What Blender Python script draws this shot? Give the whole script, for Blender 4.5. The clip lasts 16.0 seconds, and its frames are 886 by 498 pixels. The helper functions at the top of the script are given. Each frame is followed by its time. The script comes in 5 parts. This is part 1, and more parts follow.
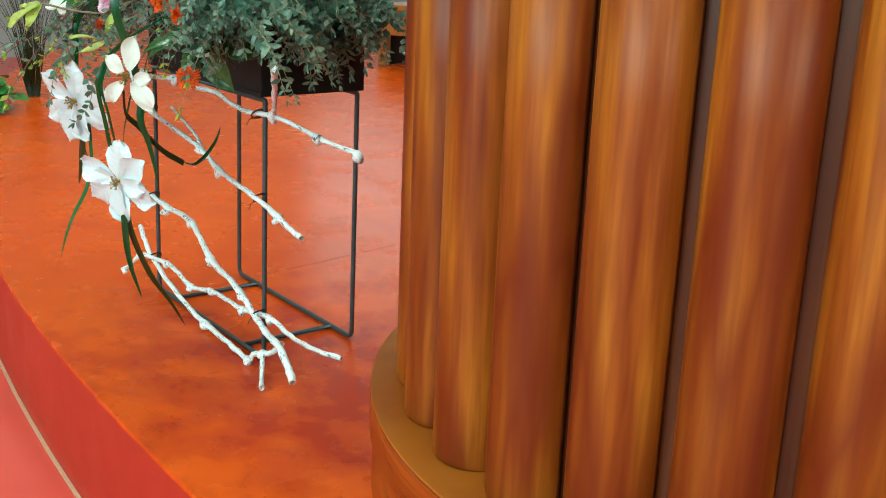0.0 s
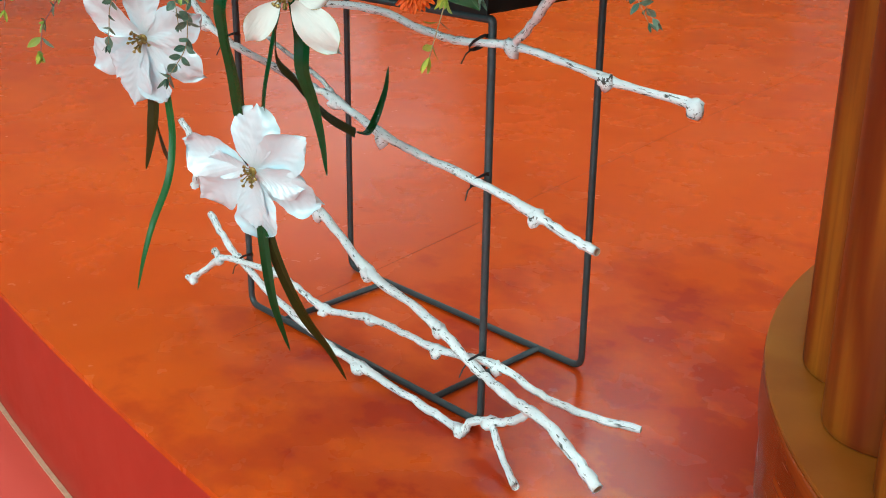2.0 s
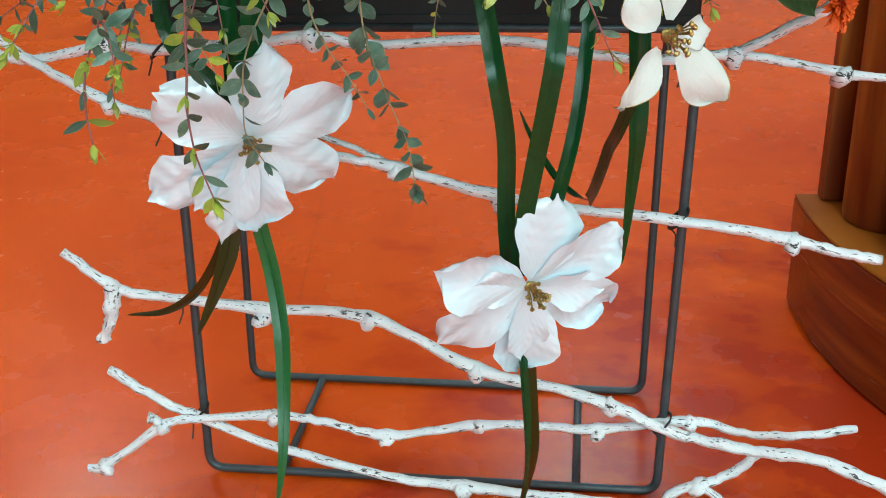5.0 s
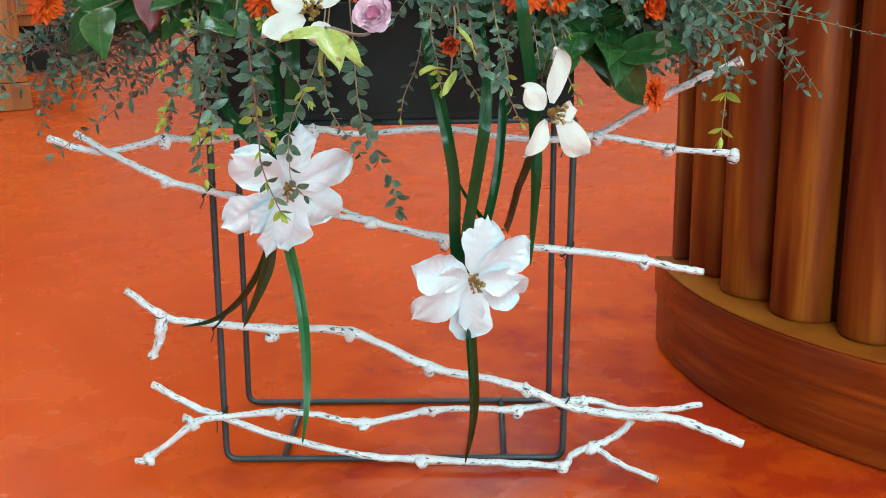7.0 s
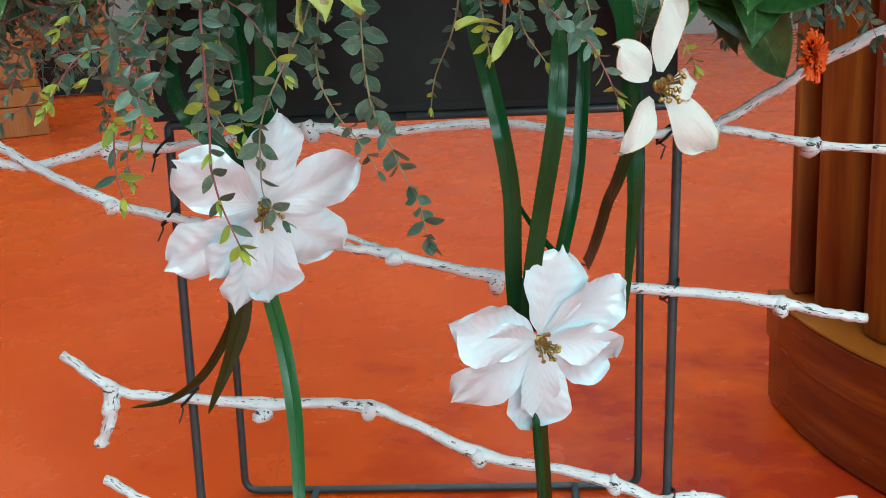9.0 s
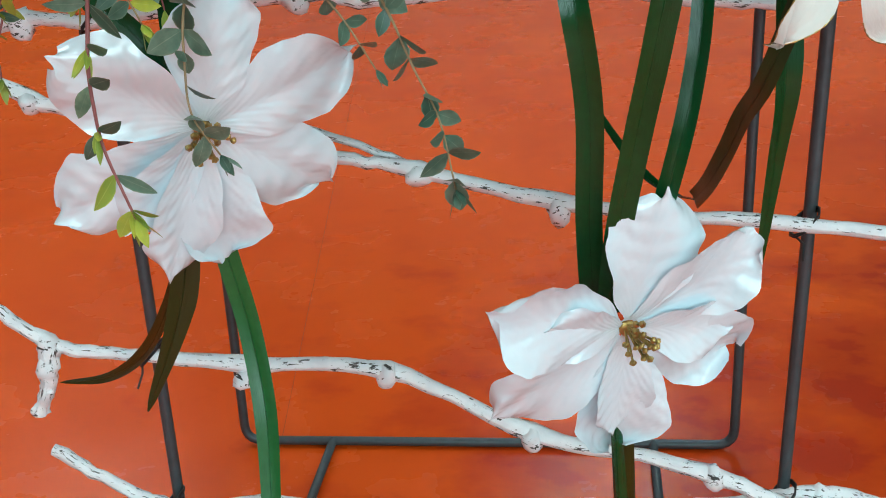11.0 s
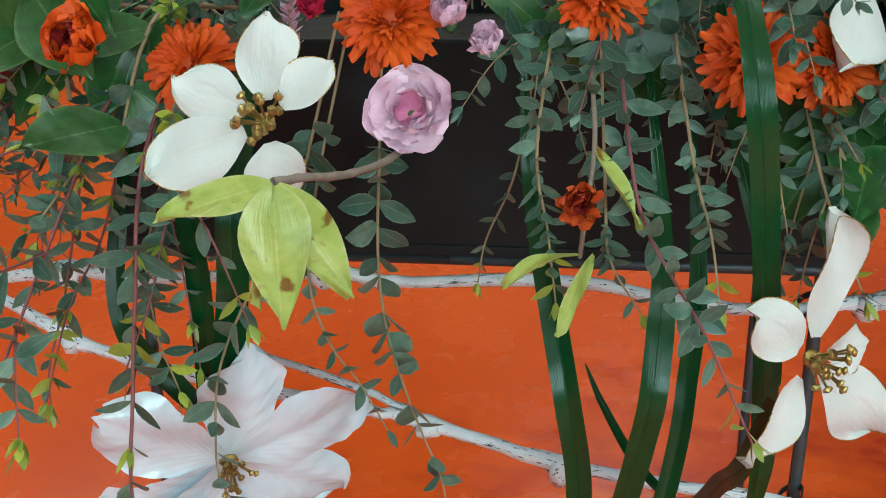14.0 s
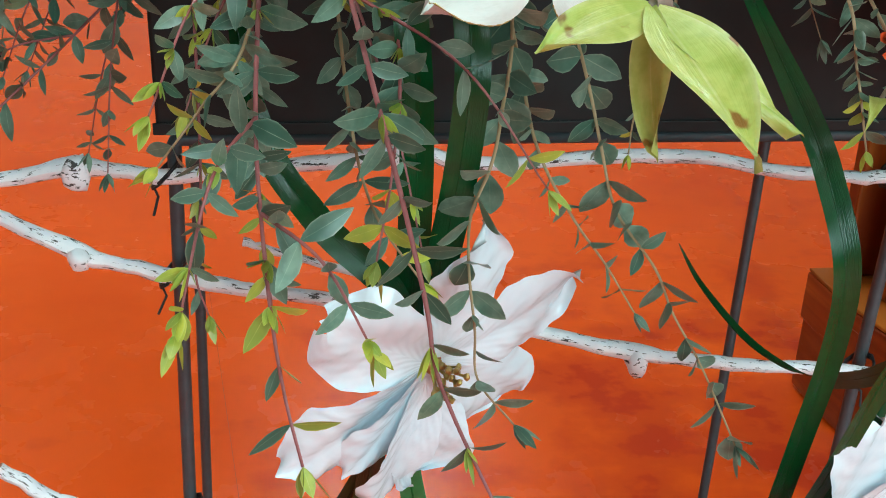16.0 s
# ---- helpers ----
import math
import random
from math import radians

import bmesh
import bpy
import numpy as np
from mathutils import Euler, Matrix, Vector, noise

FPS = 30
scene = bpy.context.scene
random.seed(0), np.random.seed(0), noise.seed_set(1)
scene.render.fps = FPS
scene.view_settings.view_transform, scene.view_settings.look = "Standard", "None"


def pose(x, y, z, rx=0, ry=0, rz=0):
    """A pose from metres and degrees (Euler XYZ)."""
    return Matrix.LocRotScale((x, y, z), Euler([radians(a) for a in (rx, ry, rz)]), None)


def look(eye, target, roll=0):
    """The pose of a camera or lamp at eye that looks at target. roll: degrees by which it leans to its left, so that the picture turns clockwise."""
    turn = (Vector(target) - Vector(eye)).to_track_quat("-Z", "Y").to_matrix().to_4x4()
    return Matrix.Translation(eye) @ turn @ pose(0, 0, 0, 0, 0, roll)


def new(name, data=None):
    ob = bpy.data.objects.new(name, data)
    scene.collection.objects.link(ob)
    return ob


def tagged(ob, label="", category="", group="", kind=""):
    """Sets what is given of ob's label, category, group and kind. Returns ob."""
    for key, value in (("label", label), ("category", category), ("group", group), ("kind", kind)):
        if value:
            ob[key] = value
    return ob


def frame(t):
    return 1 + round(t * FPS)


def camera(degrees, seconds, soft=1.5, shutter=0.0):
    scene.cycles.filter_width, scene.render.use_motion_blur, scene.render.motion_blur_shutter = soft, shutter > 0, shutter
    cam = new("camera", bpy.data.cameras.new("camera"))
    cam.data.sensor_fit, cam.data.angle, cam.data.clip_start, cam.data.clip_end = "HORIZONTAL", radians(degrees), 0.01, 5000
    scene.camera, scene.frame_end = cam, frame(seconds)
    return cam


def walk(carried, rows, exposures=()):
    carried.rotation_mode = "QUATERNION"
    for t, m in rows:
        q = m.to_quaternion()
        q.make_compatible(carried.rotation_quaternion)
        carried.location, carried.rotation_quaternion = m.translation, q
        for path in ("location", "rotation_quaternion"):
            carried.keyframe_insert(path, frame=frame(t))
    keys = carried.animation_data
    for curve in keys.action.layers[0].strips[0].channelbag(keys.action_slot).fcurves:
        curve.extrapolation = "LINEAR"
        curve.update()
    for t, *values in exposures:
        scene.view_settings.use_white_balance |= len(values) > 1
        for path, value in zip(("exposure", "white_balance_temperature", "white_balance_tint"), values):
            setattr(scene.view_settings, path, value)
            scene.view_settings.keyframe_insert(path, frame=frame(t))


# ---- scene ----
cam = camera(44.0, 16.0, soft=1.0)
PATH = [
    (0, (2.766, -1.147, 1.003), (1.248, 0.025, 0.439), 2.3),
    (0.5, (2.446, -1.028, 1.003), (0.856, 0.038, 0.424), 2.0),
    (1, (2.134, -1.024, 0.961), (0.578, 0.07, 0.342), 1.4),
    (1.5, (1.856, -1.076, 0.935), (0.423, 0.152, 0.273), 0.6),
    (2, (1.623, -1.044, 0.877), (0.277, 0.234, 0.133), -0.2),
    (2.5, (1.414, -1.03, 0.862), (0.206, 0.345, 0.056), -0.3),
    (3, (1.196, -1.052, 0.839), (0.258, 0.507, 0.009), 1.0),
    (3.5, (0.959, -1.078, 0.828), (0.21, 0.542, -0.074), -0.2),
    (4, (0.74, -1.025, 0.842), (0.129, 0.652, -0.061), -2.2),
    (4.2, (0.665, -1.022, 0.863), (0.133, 0.685, -0.032), -2.3),
    (6.3, (0.44, -1.743, 0.922), (0.41, 0.152, 0.28), -0.3),
    (6.5, (0.441, -1.776, 0.933), (0.401, 0.125, 0.312), -0.6),
    (7, (0.464, -1.798, 0.927), (0.394, 0.121, 0.365), -1.3),
    (7.5, (0.468, -1.75, 0.926), (0.375, 0.166, 0.362), -1.8),
    (8, (0.501, -1.637, 0.884), (0.37, 0.287, 0.354), -2.3),
    (8.5, (0.472, -1.476, 0.837), (0.309, 0.458, 0.353), -2.6),
    (9, (0.442, -1.289, 0.803), (0.285, 0.637, 0.285), -3.0),
    (9.2, (0.416, -1.234, 0.812), (0.295, 0.678, 0.239), -2.8),
    (11.3, (0.432, -0.885, 0.758), (0.139, 0.935, -0.017), -3.4),
    (11.5, (0.438, -0.871, 0.765), (0.133, 0.951, -0.002), -3.0),
    (12, (0.463, -0.832, 0.828), (0.136, 1.004, 0.104), -3.6),
    (12.5, (0.472, -0.827, 0.862), (0.136, 1.009, 0.143), -3.5),
    (13, (0.466, -0.855, 0.907), (0.149, 0.987, 0.195), -2.8),
    (13.5, (0.452, -0.883, 0.963), (0.142, 0.96, 0.251), -2.0),
    (14, (0.444, -0.894, 0.978), (0.139, 0.948, 0.26), -1.7),
    (14.5, (0.425, -0.877, 0.911), (0.11, 0.948, 0.156), -1.4),
    (15, (0.381, -0.883, 0.872), (0.066, 0.938, 0.107), -1.1),
    (15.5, (0.228, -0.829, 0.88), (0.172, 0.991, 0.053), 0.9),
    (16, (0.12, -0.822, 0.905), (0.351, 0.98, 0.067), 2.0),
]
walk(cam, [(t, look(eye, target, roll)) for t, eye, target, roll in PATH], [(0, -0.13, 5600, -34), (0.6, -0.25, 5590, -31), (1.2, -0.33, 5570, -27), (3.0, -0.34, 5560, -23), (4.1, -0.48, 5560, -22), (6.4, -0.28, 5540, -23), (8.5, -0.44, 5500, -21), (11.2, -0.56, 5500, -21), (11.7, -0.54, 5500, -21),
    (12.5, -0.46, 5500, -21), (13.5, -0.54, 5500, -21), (14.5, -0.66, 5500, -21), (15.4, -0.42, 5520, -21), (16, -0.28, 5520, -21)])

# ---- world and light ----
world = bpy.data.worlds.new("world")
scene.world = world
world.use_nodes = True
wn = world.node_tree
sky = wn.nodes.new("ShaderNodeTexSky")
sky.sky_type, sky.sun_disc = "NISHITA", False
sky.sun_elevation, sky.sun_rotation = radians(40), radians(250)
wn.links.new(sky.outputs[0], wn.nodes["Background"].inputs[0])
wn.nodes["Background"].inputs[1].default_value = 0.1


def area(name, eye, target, w, h, power, colour):
    d = bpy.data.lights.new(name, "AREA")
    d.shape, d.size, d.size_y, d.energy, d.color = "RECTANGLE", w, h, power, colour
    ob = new(name, d)
    ob.matrix_world = look(eye, target)
    return ob


LAMPS = [(-3.0, 0.5), (-3.0, 5.0), (0.6, -3.0), (0.6, 1.6), (0.6, 6.0), (4.2, -2.5), (4.2, 3.0)]
for lx, ly in LAMPS:
    area("ceiling_lamp", (lx, ly, 4.36), (lx, ly + 0.001, 0), 0.9, 0.9, 74, (0.95, 0.98, 1.0))
area("window_light", (-7.92, 6.6, 2.7), (0, 3.0, 0.5), 2.6, 2.2, 21, (0.92, 0.97, 1.0))
area("window_light", (2.6, -6.9, 2.6), (0.9, 0, 0.6), 6.0, 2.4, 520, (0.92, 0.97, 1.0))
area("window_light", (8.9, -0.8, 2.6), (0.5, -0.2, 0.5), 5.6, 2.4, 230, (0.95, 0.98, 1.0))

# ---- materials ----


def material(name):
    m = bpy.data.materials.new(name)
    m.use_nodes = True
    return m, m.node_tree.nodes, m.node_tree.links, m.node_tree.nodes["Principled BSDF"]


def noise_tex(n, l, source, scale, detail=4.0, stretch=(1, 1, 1), rough=0.55):
    mp = n.new("ShaderNodeMapping")
    mp.inputs["Scale"].default_value = stretch
    l.new(source, mp.inputs["Vector"])
    t = n.new("ShaderNodeTexNoise")
    t.inputs["Scale"].default_value, t.inputs["Detail"].default_value, t.inputs["Roughness"].default_value = scale, detail, rough
    l.new(mp.outputs[0], t.inputs["Vector"])
    return t.outputs["Fac"]


def ramp(n, l, fac, stops):
    r = n.new("ShaderNodeValToRGB")
    while len(r.color_ramp.elements) < len(stops):
        r.color_ramp.elements.new(0.5)
    for e, (p, c) in zip(r.color_ramp.elements, stops):
        e.position, e.color = p, (*c, 1.0) if len(c) == 3 else c
    l.new(fac, r.inputs[0])
    return r.outputs[0]


def mix(n, l, fac, a, b, mode="MIX"):
    m = n.new("ShaderNodeMix")
    m.data_type, m.blend_type = "RGBA", mode
    for key, v in ((0, fac), (6, a), (7, b)):
        if isinstance(v, bpy.types.NodeSocket):
            l.new(v, m.inputs[key])
        else:
            m.inputs[key].default_value = v if key == 0 else (*v, 1.0)
    return m.outputs[2]


def bump(n, l, bsdf, height, strength, distance=0.002):
    b = n.new("ShaderNodeBump")
    b.inputs["Strength"].default_value, b.inputs["Distance"].default_value = strength, distance
    l.new(height, b.inputs["Height"])
    l.new(b.outputs[0], bsdf.inputs["Normal"])


def coords(n, which="Object"):
    return n.new("ShaderNodeTexCoord").outputs[which]


def floor_material(name, dark, mid, light, stain, rough=(0.22, 0.42), stain_reflection=None, gloss=0.24):
    """Poured and sealed floor: broad clouds of tone, faint brush marks, soft stains and a patch of stain and painted
    reflection.
    """
    m, n, l, b = material(name)
    c = coords(n)
    big = noise_tex(n, l, c, 1.1, 4)
    mid_scale = noise_tex(n, l, c, 5.0, 5)
    fine = noise_tex(n, l, c, 38.0, 4)
    col = ramp(n, l, big, [(0.32, dark), (0.5, mid), (0.70, light)])
    col = mix(n, l, ramp(n, l, mid_scale, [(0.40, (0, 0, 0)), (0.72, (0.40, 0.40, 0.40))]), col, light)
    blot = noise_tex(n, l, c, 3.1, 6, (1, 1, 1), 0.6)
    col = mix(n, l, ramp(n, l, blot, [(0.54, (0, 0, 0)), (0.66, (0.16, 0.16, 0.16)), (0.78, (0.34, 0.34, 0.34))]), col, stain)
    speck = noise_tex(n, l, c, 150.0, 2)
    col = mix(n, l, ramp(n, l, speck, [(0.70, (0, 0, 0)), (0.80, (0.22, 0.22, 0.22))]), col, stain)
    # Dark patch round one point: stains plus the lectern's dark reflection, painted in.
    if stain_reflection:
        dist = n.new("ShaderNodeVectorMath")
        dist.operation = "DISTANCE"
        l.new(c, dist.inputs[0])
        dist.inputs[1].default_value = stain_reflection
        near = n.new("ShaderNodeMath")
        near.operation = "MULTIPLY_ADD"
        l.new(dist.outputs["Value"], near.inputs[0])
        near.inputs[1].default_value = -0.32
        l.new(noise_tex(n, l, c, 6.0, 5, (1, 1.2, 1), 0.55), near.inputs[2])
        col = mix(n, l, ramp(n, l, near.outputs[0], [(0.24, (0, 0, 0)), (0.36, (0.40, 0.40, 0.40)), (0.42, (0.48, 0.48, 0.48)), (0.47, (0.85, 0.85, 0.85))]), col, stain)
    l.new(col, b.inputs["Base Color"])
    l.new(ramp(n, l, mid_scale, [(0.3, (rough[0],) * 3), (0.7, (rough[1],) * 3)]), b.inputs["Roughness"])
    b.inputs["Specular IOR Level"].default_value = gloss
    bump(n, l, b, fine, 0.03)
    return m


ORANGE = floor_material("orange_floor", (0.56, 0.061, 0.003), (0.62, 0.078, 0.004), (0.68, 0.101, 0.006), (0.36, 0.022, 0.006), (0.20, 0.32), (0.86, 0.18, 0.0), 0.18)
RED = floor_material("red_floor", (0.58, 0.070, 0.052), (0.64, 0.088, 0.066), (0.70, 0.112, 0.084), (0.50, 0.055, 0.040), (0.26, 0.40), None, 0.42)
RISER = floor_material("dark_red_riser", (0.34, 0.020, 0.012), (0.39, 0.025, 0.015), (0.44, 0.034, 0.020), (0.28, 0.016, 0.010), (0.3, 0.46), None, 0.3)


def plain(name, colour, rough=0.5, metal=0.0, grain=40.0, vary=0.25, relief=0.15, which="Object"):
    m, n, l, b = material(name)
    c = coords(n, which)
    f = noise_tex(n, l, c, grain, 5)
    big = noise_tex(n, l, c, grain * 0.12, 3)
    lo = tuple(v * (1 - vary) for v in colour)
    hi = tuple(min(1, v * (1 + vary * 0.6)) for v in colour)
    col = mix(n, l, ramp(n, l, big, [(0.35, (0, 0, 0)), (0.65, (0.5, 0.5, 0.5))]), ramp(n, l, f, [(0.3, lo), (0.7, hi)]), colour)
    l.new(col, b.inputs["Base Color"])
    b.inputs["Metallic"].default_value = metal
    l.new(ramp(n, l, f, [(0.3, (rough * 0.85,) * 3), (0.7, (min(1, rough * 1.15),) * 3)]), b.inputs["Roughness"])
    bump(n, l, b, f, relief)
    return m


STEEL = plain("grey_painted_steel", (0.060, 0.075, 0.084), 0.42, 0.3, 90.0)
PLANTER = plain("black_planter", (0.013, 0.016, 0.016), 0.5, 0.0, 25.0, 0.4, 0.08)
PLANTER.node_tree.nodes["Principled BSDF"].inputs["Specular IOR Level"].default_value = 0.25
WIRE = plain("black_wire", (0.02, 0.02, 0.022), 0.5)
PLASTER = plain("grey_plaster", (0.36, 0.365, 0.37), 0.8, 0.0, 14.0, 0.08)
CEILING = plain("white_ceiling", (0.75, 0.74, 0.72), 0.85, 0.0, 10.0, 0.05)
CREAM = plain("cream_joint", (0.62, 0.42, 0.28), 0.6, 0.0, 60.0, 0.2)
SOIL = plain("dark_soil", (0.02, 0.016, 0.012), 0.9, 0.0, 80.0, 0.5, 0.6)
GOLD = plain("gold_stamen", (0.42, 0.31, 0.10), 0.35, 0.75, 200.0, 0.3)
BARK = plain("grey_bark", (0.22, 0.17, 0.13), 0.8, 0.0, 120.0, 0.4, 0.5)
CUSHION = plain("grey_fabric", (0.13, 0.126, 0.127), 0.85, 0.0, 70.0, 0.3, 0.5)
SEAM = plain("floor_seam", (0.30, 0.045, 0.012), 0.6)
FRAME = plain("white_frame", (0.7, 0.7, 0.7), 0.5)


def wood_material(name, lo, mid, hi, axis="Z", rough=0.36, figure=0.0, pores=0.45, gloss=0.3):
    """Varnished wood. axis: the way of the grain; "H" runs level round a curved board. figure: how strongly flame figure shows."""
    m, n, l, b = material(name)
    info = n.new("ShaderNodeObjectInfo")
    add = n.new("ShaderNodeVectorMath")
    add.operation = "ADD"
    sc = n.new("ShaderNodeVectorMath")
    sc.operation = "SCALE"
    sc.inputs[0].default_value, sc.inputs["Scale"].default_value = (7.3, 3.1, 5.7), 1.0
    l.new(info.outputs["Random"], sc.inputs["Scale"])
    l.new(coords(n), add.inputs[0])
    l.new(sc.outputs[0], add.inputs[1])
    along = {"Z": (1, 1, 0.09), "X": (0.09, 1, 1), "Y": (1, 0.09, 1), "H": (0.09, 0.09, 1)}[axis]
    fine = noise_tex(n, l, add.outputs[0], 95.0, 6, tuple(v if v == 1 else 0.05 for v in along))
    band = noise_tex(n, l, add.outputs[0], 22.0, 3, along, 0.5)
    col = ramp(n, l, band, [(0.3, lo), (0.5, mid), (0.7, hi)])
    if figure:
        flame = noise_tex(n, l, add.outputs[0], 11.0, 2, tuple(1 if v == 1 else 0.14 for v in along), 0.4)
        col = mix(n, l, ramp(n, l, flame, [(0.46, (0, 0, 0)), (0.58, (figure,) * 3), (0.66, (figure * 0.5,) * 3)]), col, lo)
    col = mix(n, l, ramp(n, l, fine, [(0.38, (pores,) * 3), (0.56, (0, 0, 0))]), col, lo)
    l.new(col, b.inputs["Base Color"])
    b.inputs["Specular IOR Level"].default_value = gloss
    l.new(ramp(n, l, fine, [(0.3, (rough * 1.15,) * 3), (0.7, (rough,) * 3)]), b.inputs["Roughness"])
    bump(n, l, b, fine, 0.06)
    return m


SLATWOOD = wood_material("varnished_slat_wood", (0.125, 0.016, 0.003), (0.265, 0.066, 0.006), (0.40, 0.138, 0.012), "Z", 0.38, 0.85, 0.35, 0.25)
# Slat wood darkened to maroon: the shade between the flutes, put into the colour.
GROOVE_SHADE = wood_material("shaded_groove_wood", (0.045, 0.010, 0.003), (0.075, 0.017, 0.004), (0.11, 0.028, 0.006))
BASEWOOD = wood_material("varnished_base_wood", (0.13, 0.020, 0.004), (0.25, 0.044, 0.006), (0.38, 0.090, 0.012), "H", 0.24, 0.35, 0.45, 0.5)
LEDGEWOOD = wood_material("worn_ledge_wood", (0.22, 0.052, 0.006), (0.37, 0.118, 0.012), (0.46, 0.175, 0.022), "H", 0.48, 0.5, 0.5, 0.15)
PINE = wood_material("pale_furniture_wood", (0.26, 0.085, 0.02), (0.34, 0.125, 0.03), (0.42, 0.17, 0.05))
# Near-black colour for the deep shade under the chair seats.
SEAT_SHADE = wood_material("under_seat_shade", (0.006, 0.004, 0.004), (0.010, 0.006, 0.005), (0.016, 0.009, 0.007))


def whitewash():
    """White paint over dark bark: streaks run along the length, by the UV (round, metres)."""
    m, n, l, b = material("whitewashed_bark")
    uv = coords(n, "UV")
    streak = noise_tex(n, l, uv, 6.0, 5, (2.4, 11.0, 1), 0.66)
    patch = noise_tex(n, l, uv, 2.0, 3, (1.0, 7.0, 1))
    fac = n.new("ShaderNodeMath")
    fac.operation = "MULTIPLY_ADD"
    l.new(patch, fac.inputs[0])
    fac.inputs[1].default_value = 0.45
    l.new(streak, fac.inputs[2])
    flaw = ramp(n, l, fac.outputs[0], [(0.0, (1, 1, 1)), (0.622, (1, 1, 1)), (0.632, (0, 0, 0))])
    tone = ramp(n, l, noise_tex(n, l, coords(n), 45.0, 4), [(0.3, (0.70, 0.73, 0.77)), (0.7, (0.86, 0.88, 0.90))])
    l.new(mix(n, l, flaw, tone, (0.045, 0.042, 0.040)), b.inputs["Base Color"])
    b.inputs["Roughness"].default_value = 0.7
    bump(n, l, b, fac.outputs[0], 0.5, 0.0015)
    return m


BRANCH = whitewash()
CUT = plain("cut_wood_end", (0.34, 0.25, 0.17), 0.8, 0.0, 200.0, 0.4)


def leaf_material(name, lo, hi, rough=0.4, young=None, veins=False, edge=None):
    m, n, l, b = material(name)
    geo = n.new("ShaderNodeNewGeometry")
    stops = [(0.0, lo), (0.82, hi)]
    if young:
        stops += [(0.93, hi), (1.0, young)]
    col = ramp(n, l, geo.outputs["Random Per Island"], stops)
    if edge:
        sep = n.new("ShaderNodeSeparateXYZ")
        l.new(coords(n, "UV"), sep.inputs[0])
        rib = ramp(n, l, sep.outputs[0], [(0.0, (0.75, 0.75, 0.75)), (0.07, (0.1, 0.1, 0.1)), (0.12, (0, 0, 0)), (0.475, (0, 0, 0)), (0.495, (0.7, 0.7, 0.7)),
                                          (0.505, (0.7, 0.7, 0.7)), (0.525, (0, 0, 0)), (0.88, (0, 0, 0)), (0.93, (0.1, 0.1, 0.1)), (1.0, (0.75, 0.75, 0.75))])
        col = mix(n, l, rib, col, edge)
        blotch = noise_tex(n, l, coords(n), 70.0, 4)
        col = mix(n, l, ramp(n, l, blotch, [(0.45, (0, 0, 0)), (0.65, (0.55, 0.55, 0.55))]), col, lo)
    spot = noise_tex(n, l, coords(n), 160.0, 3)
    col = mix(n, l, ramp(n, l, spot, [(0.35, (0.3, 0.3, 0.3)), (0.6, (0, 0, 0))]), col, lo)
    l.new(col, b.inputs["Base Color"])
    b.inputs["Roughness"].default_value = rough
    if veins:
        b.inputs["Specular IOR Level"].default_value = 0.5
        bump(n, l, b, noise_tex(n, l, coords(n, "UV"), 14.0, 2, (2.0, 0.30, 1)), 0.22, 0.002)
    out = n["Material Output"]
    tr = n.new("ShaderNodeBsdfTranslucent")
    l.new(col, tr.inputs[0])
    ms = n.new("ShaderNodeMixShader")
    ms.inputs[0].default_value = 0.22
    l.new(b.outputs[0], ms.inputs[1])
    l.new(tr.outputs[0], ms.inputs[2])
    l.new(ms.outputs[0], out.inputs[0])
    return m


EUCA = leaf_material("eucalyptus_leaf", (0.040, 0.098, 0.066), (0.215, 0.330, 0.245), 0.30, (0.24, 0.34, 0.18), False, (0.34, 0.45, 0.33))
EUCA_YOUNG = leaf_material("young_eucalyptus_leaf", (0.24, 0.34, 0.06), (0.55, 0.60, 0.07), 0.35, None, False, (0.62, 0.66, 0.20))
GLOSSY = leaf_material("glossy_dark_leaf", (0.016, 0.060, 0.016), (0.070, 0.175, 0.045), 0.22, None, True, (0.16, 0.28, 0.10))
BLADE = leaf_material("dark_green_blade", (0.004, 0.036, 0.008), (0.010, 0.074, 0.017), 0.2, None, True)
BLADE_FRESH = leaf_material("fresh_green_blade", (0.016, 0.085, 0.018), (0.035, 0.15, 0.035), 0.25, None, True)
BLADE_DRY = leaf_material("olive_blade", (0.018, 0.024, 0.005), (0.036, 0.046, 0.008), 0.3, None, True)
YELLOW = leaf_material("yellow_green_leaf", (0.30, 0.38, 0.05), (0.56, 0.64, 0.18), 0.28, None, True, (0.62, 0.66, 0.30))
POTLEAF = leaf_material("fresh_green_leaf", (0.05, 0.17, 0.03), (0.14, 0.34, 0.08), 0.4)
yn, yl = YELLOW.node_tree.nodes, YELLOW.node_tree.links
spots = ramp(yn, yl, noise_tex(yn, yl, coords(yn), 55.0, 3), [(0.62, (0, 0, 0)), (0.68, (1, 1, 1))])
old = yn["Principled BSDF"].inputs["Base Color"].links[0].from_socket
yl.new(mix(yn, yl, spots, old, (0.20, 0.10, 0.02)), yn["Principled BSDF"].inputs["Base Color"])
STEM_RED = plain("red_stem", (0.24, 0.075, 0.075), 0.5, 0.0, 90.0)
STEM_TAN = plain("tan_stem", (0.30, 0.21, 0.11), 0.55, 0.0, 90.0)


